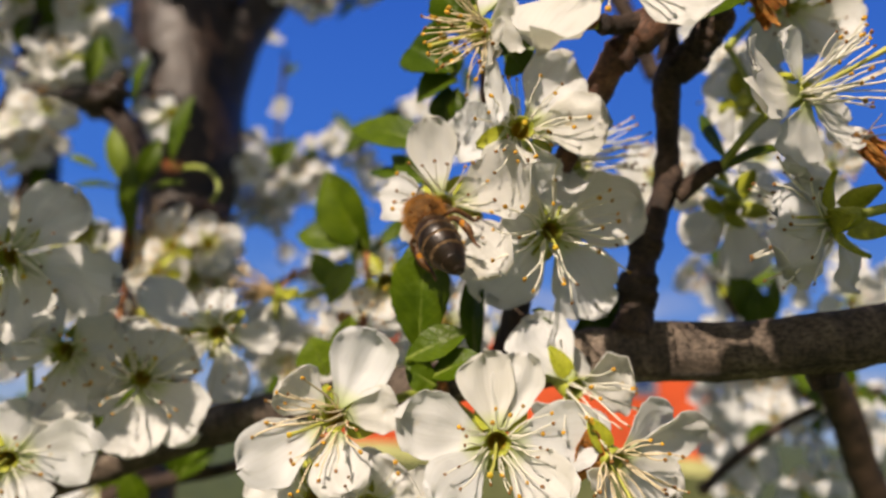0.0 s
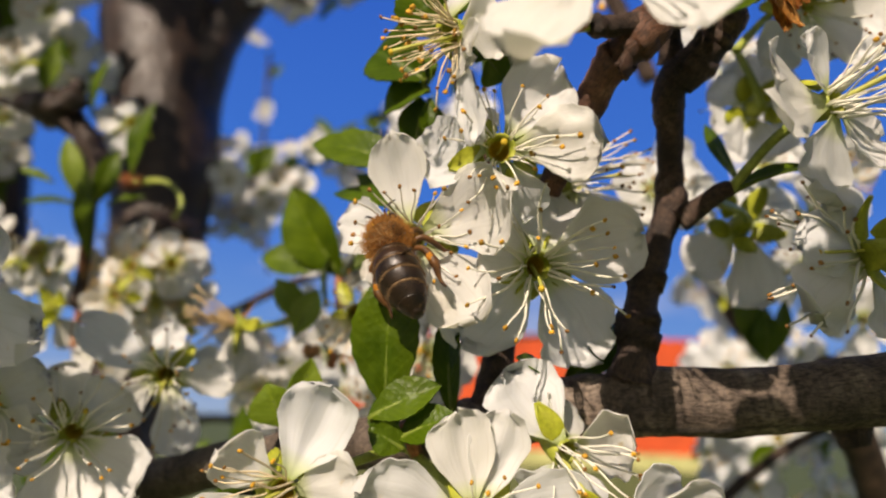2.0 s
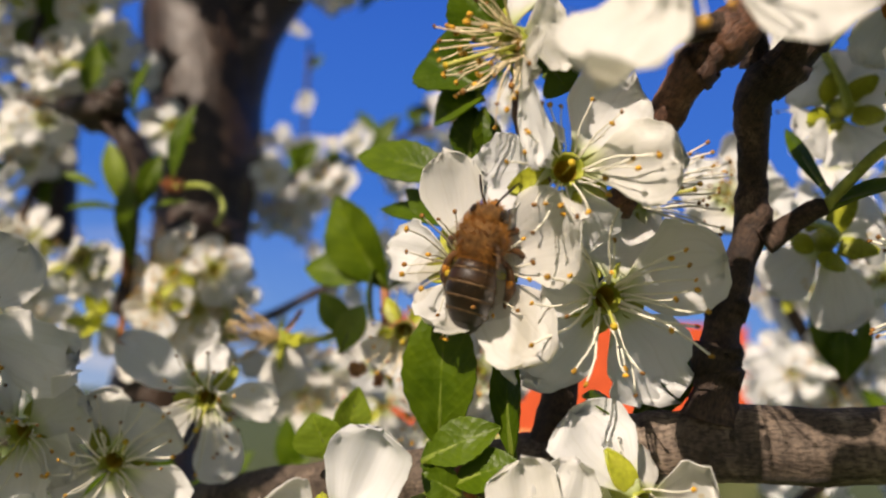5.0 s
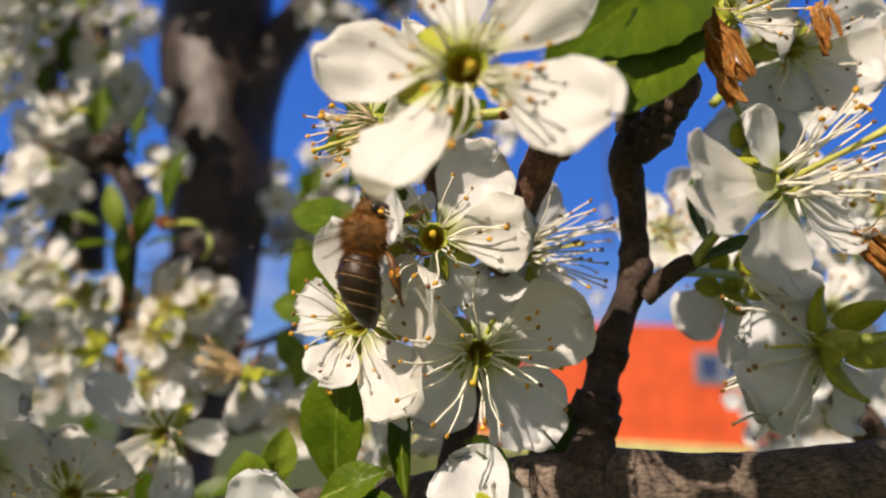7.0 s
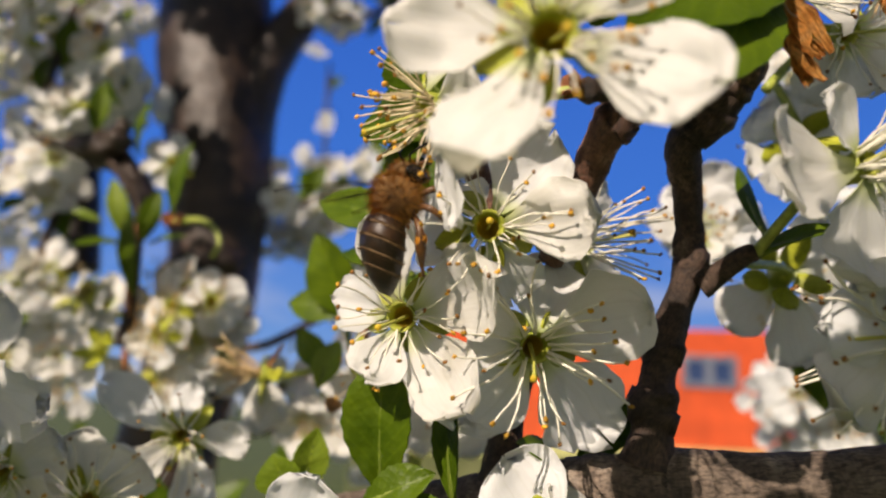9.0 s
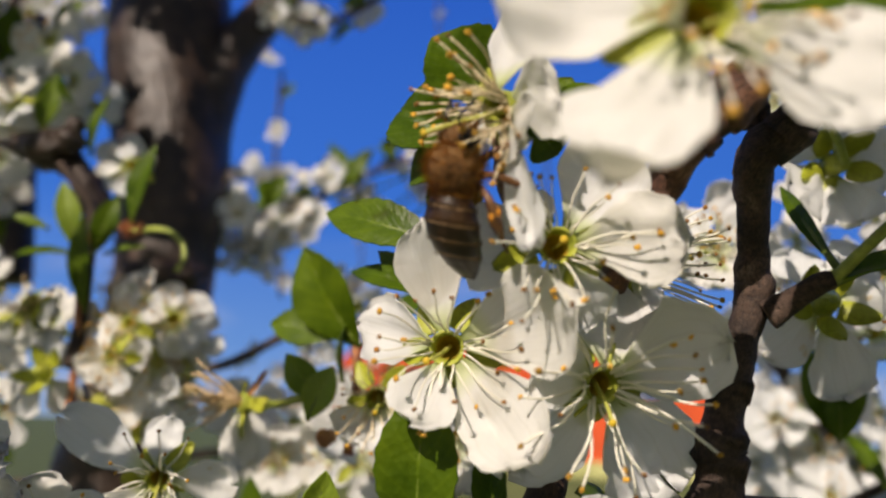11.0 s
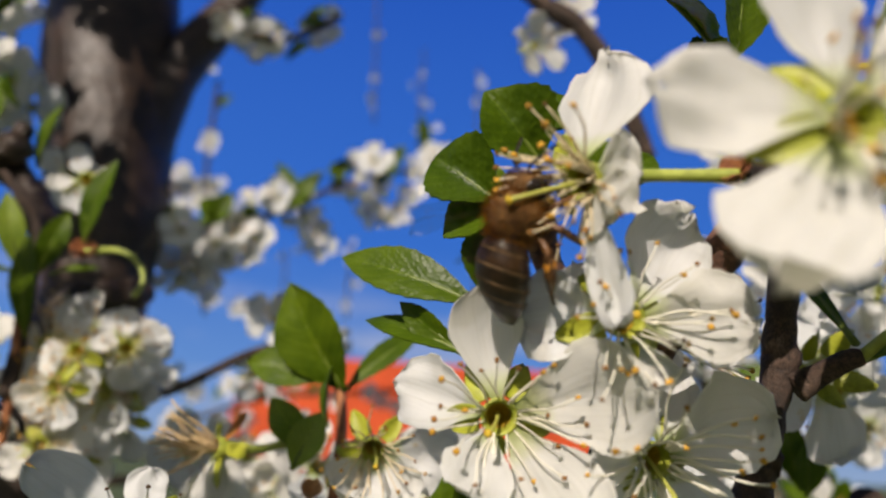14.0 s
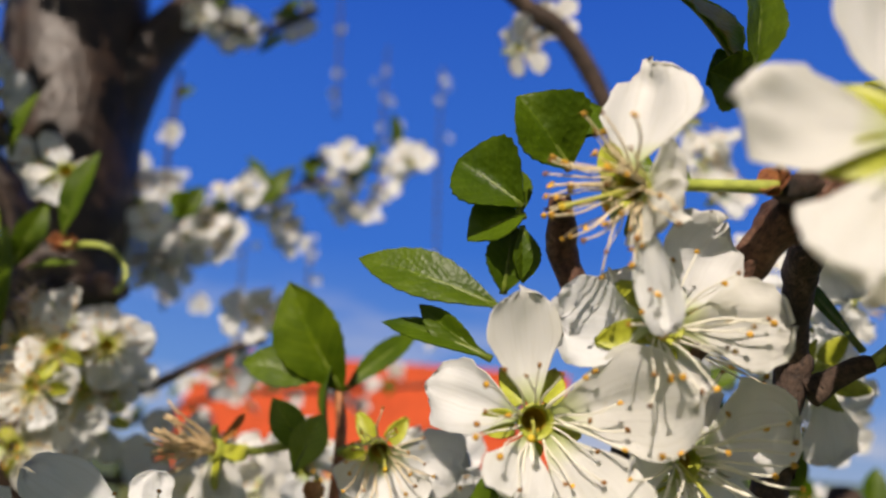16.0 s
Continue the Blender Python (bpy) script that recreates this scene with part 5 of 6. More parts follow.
flower('white plum blossom under the branch', (-16.2, 97, -10.6), (0.09, -0.99, 0.05), [(-9.4, 0, 3.1, 8), (10.3, 0, 2.7, 9), (5.3, 2, 6, 7), (0.5, 0, -5.6, 8)], stamens=16, brown=0.7, lean=(0.3, -0.7, 0.7))
flower('white plum blossom under the branch', (-9.1, 94, -11.2), (0.19, -0.98, 0.06), [(4.8, 0, 4.7, 8), (-3.3, 1, 3.2, 8), (10.8, 0, 1.9, 8), (0.4, 0, -5.4, 8)], stamens=14, brown=0.4)
flower('young plum blossom with few petals and orange sepals', (-12.2, 129, 25.1), (-0.05, -0.93, -0.37), [(12.6, -1, -1.4, 10), (-3.1, -2, -6.8, 9), (5.2, -2, -7.9, 8)], stamens=22, brown=0.4, tan=True, dry=(), stem=(-17.3, 140, 24.8))
withered_flower('withered plum blossom with tan stamens on a green stem', (-36.2, 142, 24), (-0.85, -0.5, 0.08), count=26, size=10.0, tilts=(4, 42), hanging=((0.5, 0, -11), (3.5, 1, -9)), stem=(-24.7, 141, 25.5))
crumpled_petals('bunch of dried orange-brown petals', (35.7, 78, 60.4), (0.41, 0.12, -0.9), 8, 9.0)
crumpled_petals('frilled dried petal of a fading blossom', (52.2, 84, 39), (0.63, 0, -0.78), 7, 6.0)
crumpled_petals('small bunch of dried brown petals', (50.7, 86, 65.6), (0.14, 0.04, -0.99), 8, 4.5)
bud_scales('red-brown bud scales at the twig tip', (34.5, 86, 58.5), (-0.3, -0.56, 0.77), 3.4, 11)
bud_scales('tan-orange bud scales on the leaf shoot', (-20.6, 138, 18.2), (-0.02, -0.75, 0.66), 2.1, 9, BUD_TAN)
flower('fading plum blossom at the twig tip', (41.4, 86, 65.9), (0.69, -0.69, 0.22), [(7.9, 3, 0.7, 8), (3.9, 3, 10.9, 8), (7.3, 4, 6.7, 7)], stamens=16, brown=0.6, stem=(34.7, 85, 59.8))
flower('white plum blossom with shaded petals', (53.1, 100, 68.6), (0.37, -0.83, -0.43), [(10.9, 0, -5.1, 11), (12.7, 2, 5.8, 10), (2.6, 1, -8.6, 10), (-4.6, 3, -8.5, 9)], stamens=20, brown=0.8, reach=(5.5, 8.5), stem=(42.5, 100, 60.6))
flower('side-on plum blossom with dark anthers', (19.5, 100, 40), (0.74, -0.68, 0.02), [(2.5, 2, 10, 7), (-3.6, 3, 4.5, 8), (-3.7, 2, -5.9, 8), (3.1, 3, -5.5, 7)], stamens=26, brown=0.7, reach=(6.5, 10), spread=(5, 45), lean=(0.9, -0.3, 0.1))

# ---- leaves ----
leaf_cluster('two green leaves behind the blossoms', [((-2, 103, 41.9), (-18.4, 111, 48.2), 6.4, (-0.29, -0.91, 0.3))], seed=1)
leaf_cluster('rosette of green leaves on a reddish shoot', [((-17.4, 144, 34.2), (-28.2, 142, 51.4), 12.5, (-0.56, -0.82, -0.14)), ((-20.4, 146, 36.6), (-34.6, 149, 38.5), 7.5, (-0.3, -0.92, 0.25)), ((-17.2, 145, 34.7), (-4.8, 150, 46.4), 4.5, (0.04, -0.88, 0.47)), ((-19.8, 143, 28.1), (-19.6, 143, 39), 4.5, (-0.96, -0.21, -0.17))], seed=2, stalk=[(-18.1, 145.0, 34.7), (-17.1, 143.0, 27.4), (-17.4, 140.0, 16.5)])
leaf_cluster('bright young leaves beside the withered blossom', [((-22.5, 139, 24.5), (-28.2, 137, 32), 5.2, (-0.4, -0.75, 0.5)), ((-23.9, 137, 21.5), (-20.4, 137, 30.2), 5.6, (0.1, -0.8, 0.5))], material=YOUNG, seed=14)
leaf_cluster('pair of narrow young leaves', [((-2.6, 104, 36.1), (-14.7, 112, 40.6), 3.6, (-0.09, -0.91, 0.41)), ((-3.4, 105, 36.6), (-10.8, 108, 42.4), 3.6, (-0.66, -0.73, -0.17))], seed=3)
leaf_cluster('folded green leaves beside the withered blossom', [((-1.1, 98, 52.8), (-8.3, 101, 58.8), 9, (-0.62, -0.74, 0.25), 0.7), ((-0.5, 99, 52.2), (-6.7, 101, 49), 7, (-0.49, -0.79, 0.37), 0.4), ((2.3, 92, 55.3), (-4.4, 90, 61.9), 9, (-0.45, -0.8, 0.35), 0.7), ((2, 91, 58.1), (6.2, 93, 63.9), 8, (0.03, -0.75, 0.66), 0.3), ((-1.1, 99, 52.1), (-2.4, 100, 58.8), 4, (0.38, -0.9, -0.21)), ((-2, 102, 43.3), (-1.8, 100, 51.3), 5.5, (-0.06, -0.96, -0.28)), ((-0.5, 100, 51.1), (0, 101, 44.6), 4, (0.38, -0.9, -0.21))], seed=4)
leaf_cluster('small leaves at the blossom stalk', [((8.2, 86, 50.5), (13.1, 88, 55.6), 4, (-0.11, -0.96, 0.26)), ((6.5, 86, 49.8), (8.8, 88, 48), 5, (0.25, -0.81, -0.53)), ((5.1, 84, 52.3), (5.1, 80, 45.8), 4.5, (0.23, -0.95, -0.2)), ((6.6, 93, 51.9), (11, 92, 58.7), 6, (0.01, -0.97, 0.24))], seed=5)
leaf_cluster('broad serrated leaf below the bee with its rosette', [((-3.7, 97, 8.6), (-3.5, 93, 25.9), 8.2, (-0.19, -0.97, -0.13), 0.35), ((4.5, 99, 8), (3.8, 98, 22.5), 4.4, (-0.64, -0.75, -0.2)), ((-5.4, 95, 7.8), (2.8, 93, 11.9), 5, (-0.01, -0.92, 0.4)), ((-2.1, 95, 5.6), (4.9, 92, 8.4), 5, (-0.01, -0.85, 0.53)), ((-2.4, 96, 6), (-5, 96, 9.9), 4, (0.01, -1, 0.09)), ((-1.1, 95, 4.5), (-5.3, 94, 6.7), 4, (0.01, -1, 0.09))], seed=6, stalk=[(-1.5, 98.0, 7.3), (-0.6, 100.0, 5.2), (0.3, 105.0, 3.0)])
leaf_cluster('dark leaves at the foot of the twig', [((17.3, 100, 11.7), (11.6, 95, 15.6), 5, (-0.02, -0.63, 0.78)), ((18.4, 105, 12.5), (27.4, 106, 21.7), 4.6, (0.54, -0.74, 0.41))], seed=7)
leaf_cluster('light green young leaves low on the branch', [((-18.6, 112, 6.2), (-21.4, 110, 11.9), 7.5, (-0.26, -0.96, -0.12)), ((-17.5, 112, 6.9), (-15.6, 110, 15.6), 5, (0.43, -0.9, -0.08))], material=YOUNG, seed=8)
leaf_cluster('large green leaf by the near blossom', [((23.2, 92, 71.9), (2.1, 80, 72.9), 11.5, (-0.3, -0.85, 0.4), 0.3), ((23.4, 91, 67.8), (17.6, 89, 68.1), 7, (-0.06, -0.88, -0.47)), ((22.6, 92, 69.7), (17.7, 90, 67), 7, (-0.16, -0.94, -0.29)), ((24.9, 92, 70.8), (25.4, 90, 84.6), 8, (0.38, -0.9, -0.21)), ((37, 79, 67.4), (19.7, 67, 49.4), 12, (0.35, -0.86, 0.1), 0.3), ((33.8, 77, 61.6), (26.4, 69, 45.2), 8, (0.3, -0.9, 0.1), 0.3)], seed=9)
leaf_cluster('dark green leaves behind the branch', [((66.4, 150, 22.7), (62.8, 150, 37), 6, (-0.27, -0.93, -0.25)), ((68.5, 152, 23.1), (71.7, 150, 34.9), 5, (0.41, -0.91, -0.1)), ((66.1, 148, 21.8), (65.5, 146, 31.3), 6, (0, -1, -0.05))], seed=12)
leaf_cluster('leaf on the green side shoot', [((38, 94, 37.3), (46.2, 90, 39.4), 4.5, (-0.04, -0.57, 0.82)), ((41, 98, 39.9), (42.3, 112, 54.5), 2.0, (-0.52, -0.82, -0.23))], seed=10)
leaf_cluster('dark green upright leaves of the slender side shoot', [((-95, 186, 84.1), (-91, 183, 99.3), 5.0, (-0.5, -0.84, 0.1)), ((-77.2, 177, 64.4), (-72.1, 173, 82.6), 6.3, (-0.3, -0.94, 0.1), 0.35), ((-87.1, 181, 57.5), (-81.8, 178, 71.6), 5.9, (0.3, -0.9, 0.2)), ((-86, 180, 43.6), (-86.8, 174, 65), 5.9, (-0.2, -0.95, 0.1)), ((-92.4, 182, 58.1), (-101.4, 174, 55.2), 4.1, (0, -0.7, 0.7)), ((-104.5, 190, 100.7), (-108.2, 187, 108.5), 4.3, (-0.6, -0.7, 0.2)), ((-83.8, 180, 57.7), (-72.9, 177, 59.1), 1.9, (0.1, -0.8, 0.5))], seed=11, stalk=[(-88.9, 181, 62.9), (-88.5, 181, 47.4), (-86.9, 181, 34), (-86.3, 181, 21)])
leaf_cluster('pale young leaves of the side shoot', [((-92, 183, 58.6), (-96.9, 180, 75.4), 5.7, (0.3, -0.9, -0.2)), ((-78.1, 178, 76.4), (-76.8, 175, 68.9), 3.5, (0.3, -0.9, 0.1)), ((-112.9, 192, 93.1), (-110.2, 189, 108.2), 6.0, (0.5, -0.85, -0.2)), ((-101.8, 186, 64.9), (-109.6, 183, 67.2), 2.8, (0.1,-0.9,0.4))], material=YOUNG, seed=12)
tendril('thin curled green leaf stalk', [(-77, 178, 62.6), (-69.8, 176, 63.1), (-64.9, 175, 60.9), (-62.4, 174, 56.7), (-63.8, 174, 52.9)])
bud_scales('orange-red bud scales on the side shoot', (-76.9, 178, 61.5), (0.1, -0.6, 0.6), 3.6, 9)

# ---- blossoms further back ----
flower('fading plum blossom with a golden centre and creamy petals', (-74.1, 177, 41.2), (-0.2, -0.95, 0.1), [(-7.7, 2, -1.6, 6.3), (-1.1, 1, 8.2, 6.1), (6.9, 2, 4.0, 5.8), (4.0, 1, -7.9, 6.1), (-4.7, 0, -6.9, 5.8)], stamens=30, brown=0.1, tan=True, reach=(3.5, 5.5), style=5.0)
flower('fading plum blossom with a golden centre and creamy petals', (-64.8, 179, 42.8), (0.3, -0.93, 0.15), [(9.1, -1, 2.9, 6.1), (-2.4, 1, 8.8, 5.3), (1.1, 1, -8.8, 6.9), (-6.7, 2, -3.5, 5.3), (6.4, 2, -5.3, 6.1)], stamens=30, brown=0.1, tan=True, reach=(3.5, 5.5), style=5.0)
flower('fading plum blossom with a golden centre and creamy petals', (-75.2, 174, 33.4), (-0.3, -0.9, -0.3), [(-7.5, 1, -3.6, 6.2), (4.1, 0, -7.5, 6.2), (7.0, 2, 0.5, 5.7), (-2.9, 2, 6.7, 5.2)], stamens=30, brown=0.1, tan=True, reach=(3.5, 5.5), style=5.0)
flower('fading plum blossom with tan stamens in the side cluster', (-82.9, 184, 43.4), (-0.19, -0.9, 0.39), [(2.9, -0.7, 8.4, 5.6), (-7.7, 1.2, 1.7, 6.0), (-6.1, -0.3, -5.9, 6.7), (2.2, -0.9, -7.7, 5.7), (9.2, 0.3, 1.1, 5.4)], stamens=20, brown=0.15, reach=(3.5, 6), style=5.0, tan=True)
flower('fading plum blossom with tan stamens in the side cluster', (-77.3, 188, 47.6), (-0.29, -0.9, 0.24), [(8.3, 0.2, 2.9, 6.4), (-0.7, 2.2, 8.8, 6.2), (-7.0, 2.3, 3.0, 6.1), (-6.0, 1.0, -7.2, 6.5), (6.3, 0.2, -5.0, 6.8)], stamens=20, brown=0.15, reach=(3.5, 6), style=5.0, tan=True)
flower('fading plum blossom with tan stamens in the side cluster', (-69.7, 190, 44.3), (0.31, -0.9, -0.18), [(7.1, 2.0, 6.2, 6.1), (-1.2, 0.9, 7.7, 6.1), (-9.1, 0.8, 2.1, 6.5), (-3.6, -1.0, -7.1, 5.8), (6.1, 0.3, -5.7, 6.7)], stamens=20, brown=0.15, reach=(3.5, 6), style=5.0, tan=True)
flower('fading plum blossom with tan stamens in the side cluster', (-78, 183, 32.1), (-0.32, -0.9, -0.24), [(-7.9, -0.3, 5.1, 6.6), (-6.6, 1.7, -3.6, 5.8), (1.0, -0.2, -8.3, 5.9), (8.3, 1.1, -0.4, 5.7)], stamens=20, brown=0.15, reach=(3.5, 6), style=5.0, tan=True)
flower('fading plum blossom with tan stamens in the side cluster', (-71.2, 186, 34), (0.39, -0.9, 0.11), [(7.5, 0.8, 5.1, 6.5), (-4.3, -0.9, 6.3, 5.5), (-8.6, 1.6, 0.1, 5.8), (-0.3, 1.9, -7.5, 5.6), (7.0, 2.4, -2.9, 6.6)], stamens=20, brown=0.15, reach=(3.5, 6), style=5.0, tan=True)
flower('fading plum blossom with tan stamens in the side cluster', (-64.2, 190, 39.7), (0.18, -0.9, 0.20), [(3.6, 1.1, 6.8, 6.1), (-5.5, -0.6, 5.5, 6.2), (-6.9, 0.5, -3.5, 6.5), (2.4, 0.4, -8.1, 5.8), (7.6, 0.6, -2.2, 5.4)], stamens=20, brown=0.15, reach=(3.5, 6), style=5.0, tan=True)
flower('fading plum blossom with tan stamens in the side cluster', (-79.1, 182, 22.1), (0.34, -0.9, 0.39), [(-6.8, -0.7, -4.9, 6.9), (4.2, 1.5, -7.4, 5.6), (8.5, 1.6, -0.5, 6.4), (4.1, 2.2, 7.7, 6.5)], stamens=20, brown=0.15, reach=(3.5, 6), style=5.0, tan=True)
flower('fading plum blossom with tan stamens in the side cluster', (-66.2, 190, 28.7), (-0.17, -0.9, 0.13), [(1.3, 0.3, 9.4, 6.9), (-8.1, 1.2, 2.6, 6.9), (-4.9, 2.0, -6.4, 5.6), (3.7, 2.0, -8.7, 5.8)], stamens=20, brown=0.15, reach=(3.5, 6), style=5.0, tan=True)
flower('fading plum blossom with tan stamens in the side cluster', (-72.7, 185, 21.4), (-0.18, -0.9, 0.32), [(6.4, 1.9, -6.3, 6.3), (8.2, 0.7, 1.6, 6.2), (-1.0, -0.8, 8.0, 6.5), (-7.4, -0.6, 3.8, 6.7), (-5.7, 1.8, -5.7, 6.1)], stamens=20, brown=0.15, reach=(3.5, 6), style=5.0, tan=True)
flower('drooping plum blossom with long hanging petals', (-68.5, 182, 33.5), (0.2, -0.5, -0.85), [(-0.5, -1, -13.0, 6.8), (4.6, 1, -7.9, 6.3), (-5.4, 2, -9.0, 6.0)], stamens=10, brown=0.3)
flower('white plum blossom seen from behind with an olive cup', (-92.5, 180, 29.4), (0.1, 0.97, -0.2), [(-10.7, 3, -2.7, 8.3), (-6.2, 2, -8.9, 8.3), (6.2, 3, -7.0, 7.5), (-3.5, 3, 10.7, 7.5), (6.7, 3, 7.5, 6.7)], stamens=0, brown=0.3)
flower('plum blossom with one bright sunlit petal', (-103.7, 184, 43.7), (0.3, -0.6, 0.74), [(11.0, -3, 4.4, 4.1), (-8.2, 1, -1.4, 6.0), (-2.7, 1, -7.7, 6.0), (4.1, 1, -6.9, 6.0)], stamens=14, brown=0.5)
flower('plum blossom with an orange centre before the trunk', (-79.8, 178, 79.3), (0.2, -0.95, 0.2), [(-2.9, 0, 5.0, 4.5), (-7.4, -2, -2.4, 3.7), (-1.6, 0, -7.7, 5.0), (4.8, 1, 2.7, 3.2)], stamens=12, brown=0.6, reach=(3, 5), style=0)
flower('plum blossom in the sunlit side cluster', (-113.5, 172, 26.6), (0.1, -0.97, 0.2), [(-7.7, 0, 1.3, 7.2), (2.6, 0, -7.4, 7.2), (7.4, 1, 1.0, 7.2), (-1.3, 1, 7.9, 6.9), (-5.6, 1, -6.4, 6.4)], stamens=18, brown=0.4)
flower('plum blossom with cupped petals in the side cluster', (-124.5, 196, 101.7), (0.3, -0.9, 0.2), [(-2.4, -1, 9.1, 6.8), (8.5, 0, 2.6, 6.8), (6.5, 0, -7.3, 6.8), (-5.9, 1, -7.6, 7.3), (-9.1, 1, 1.8, 6.8)], stamens=12, brown=0.6)
fading([(-82.3, 190, 49.9), (-97.6, 178, 44.2), (-66, 186, 33)], 1)
blossoms([(-208.3, 227.6, 174.5), (-219.2, 227.9, 181.5), (-158.9, 214.8, 136.9), (-251, 257.9, 174.6), (-156.4, 233.8, 85.4), (-183.4, 210.1, 105.9), (-233.4, 251.3, 153.5), (-247.5, 240.7, 195.5), (-192.1, 231.9, 105.5), (-158.2, 216.1, 37.3), (-197.8, 241.1, 165.1), (-214, 247.6, 142.1), (-236.2, 256.1, 87.2), (-128.8, 221.5, 181.1), (-173.5, 240.4, 47), (-132.1, 215.9, 134.3), (-183.5, 226.8, 167.2), (-189.4, 225.7, 66.7), (-243.8, 243.6, 174.4), (-192.8, 229, 186.4), (-202.5, 252.4, 56.1), (-174.6, 219.5, 179.6), (-194.1, 218.2, 150.5), (-207.7, 237.2, 47.9), (-186.7, 256.2, 204), (-204, 243, 42.9), (-166.8, 247.6, 105.7), (-187.6, 211.6, 51.3), (-176.4, 255.8, 150), (-145.7, 235, 116.3), (-231, 248.8, 141.8), (-207.2, 226.7, 102.3), (-230.3, 255.5, 99.8), (-151.3, 250.5, 131.1), (-219.1, 233.2, 170.4), (-235, 236.1, 144.3), (-154.5, 242.7, 137.6), (-182.5, 206.1, 171.8), (-163.4, 248.3, 49.2), (-162.2, 256.2, 41.5), (-201.8, 251.6, 136), (-214.6, 244.5, 109.5), (-148.9, 208.9, 151.4), (-161.9, 214.3, 43.2), (-159.9, 210.5, 152.6), (-179.8, 208.5, 157.7), (-189.8, 252.5, 62.9), (-150.4, 239.2, 54), (-181.9, 253.9, 162.6), (-184.4, 260.8, 193), (-141.9, 223.3, 59), (-215.8, 261.4, 130.8), (-193.6, 215.3, 66.6), (-191.5, 241.2, 145.6), (-188.6, 254.2, 143.1), (-229.1, 254.8, 66.9), (-150.3, 216.9, 54.5), (-194.5, 209.6, 111.6), (-151.5, 234.1, 91.7), (-162.2, 219, 147.6), (-131.8, 247, 127.3), (-172, 205.7, 52)], 71, toward=(0, -1, 0.3), loose=0.8, size=(0.95, 1.3))
blossoms([(-100.9, 216, 93), (-117.1, 186, 98.5), (-122.3, 190, 84.6), (-132.5, 195, 82.8)], 3, loose=0.4)
blossoms([(-227.4, 300, 204.7), (-193.7, 290, 193), (-168.6, 280, 176.2), (-194.1, 280, 166.8), (-194.8, 300, 206.8), (-250.5, 310, 201.5), (-246.1, 300, 170.5), (-223, 290, 156.2), (-278.5, 330, 228), (-236.6, 330, 230.1), (-258.8, 330, 199.2), (-177.6, 290, 167.2), (-133, 240, 134), (-130.8, 230, 128.1), (-226.9, 310, 197.5), (-198.4, 300, 181.8), (-264.3, 320, 197.4), (-180.9, 300, 206.3), (-224.1, 300, 170.1), (-167.7, 270, 148.8), (-264.6, 310, 205.3), (-260.1, 320, 228.2), (-189, 280, 153.9), (-173.3, 300, 196.6)], 4)
blossoms([(-121.9, 190, 101.7), (-128, 195, 94.5), (-210, 290, 88.9), (-194.5, 280, 106.2), (-164, 250, 107.5), (-198.6, 280, 56.4), (-183.9, 260, 35.8), (-139.6, 230, 31), (-187.1, 280, 51.8), (-228.3, 300, 82.9), (-237.6, 310, 119.9), (-192.1, 290, 83.9), (-157.5, 240, 29), (-131.7, 230, 21.9), (-148.5, 220, 19.1), (-105.7, 200, 43.6), (-150.9, 240, 41.4), (-225.3, 300, 128.2), (-183, 270, 69.7), (-185.6, 260, 44.7), (-141.4, 220, 14)], 5)
spray('thin dark twig with far white blossoms', [(-102.4, 286.3, 99.8, 1.24), (-76.7, 295.1, 104.2, 1.33), (-54.2, 308.4, 121.1, 1.33), (-30.7, 326.1, 141.9, 1.24), (6.5, 348.3, 164.8, 1.06), (24.8, 357.1, 174.2, 0.89)], 9, 9, 6, leaves=24)
blossoms([(-70.5, 295.1, 105.4), (-63.6, 299.5, 105.2), (-73.2, 295.1, 95.8), (-65.8, 296.9, 93.8), (-96.5, 290.7, 116.7), (-91, 299.5, 86.1), (-42.3, 317.3, 115.9), (-37.1, 319.9, 112.1), (18.3, 352.7, 171.4), (-8.6, 330.6, 129.7), (-19.2, 330.6, 131.2), (-23.9, 327, 151.6), (3.6, 343.8, 159.4), (-27.5, 321.7, 135.1), (-15.1, 332.3, 143.6), (-47.7, 314.6, 122.1)], 7, size=(0.8, 0.98))
spray('thin twig with far blossoms', [(-79.6, 290, 194.9, 2), (-63.2, 292, 191, 1.6), (-39.2, 296, 209.5, 1.5)], 7, 8, 8, leaves=4)
blossoms([(-281, 330, 231.7), (-257.7, 325, 213.7), (-234.9, 320, 193.3), (-225.9, 325, 207.6), (-257.2, 320, 187.2), (-232.6, 315, 164.8), (-197.4, 310, 183.9), (-261, 320, 164.2), (-239.5, 330, 226.6), (-200.5, 320, 214.1), (-237, 310, 148.6), (-274.5, 325, 193.5)], 52)
spray('dark leafy twig of the tree', [(-166.4, 240, 28.7, 1.8), (-163.5, 245, 65.1, 1.7), (-160.3, 250, 107.5, 1.6), (-161.6, 255, 154.4, 1.4)], 0, 16, 61, leaves=15)
spray('dark leafy twig of the tree', [(-165.4, 215, 70.8, 1.8), (-157.4, 220, 96.9, 1.6), (-156.9, 226, 130, 1.5), (-155.8, 230, 160.3, 1.2)], 0, 14, 62, leaves=12)
spray('brown leafy twig below the branch', [(80.3, 225, -16.6, 1.8), (98, 228, -2.4, 1.7), (118.7, 232, 9.2, 1.6), (145.8, 236, 18, 1.4)], 0, 14, 63, leaves=8)
spray('thin dark low twig', [(-84.7, 238, 35.6, 1.5), (-70.6, 240, 38.4, 1.5), (-52.8, 246, 50.3, 1.5), (-39.3, 255, 58, 1.4)], 0, 6, 9)
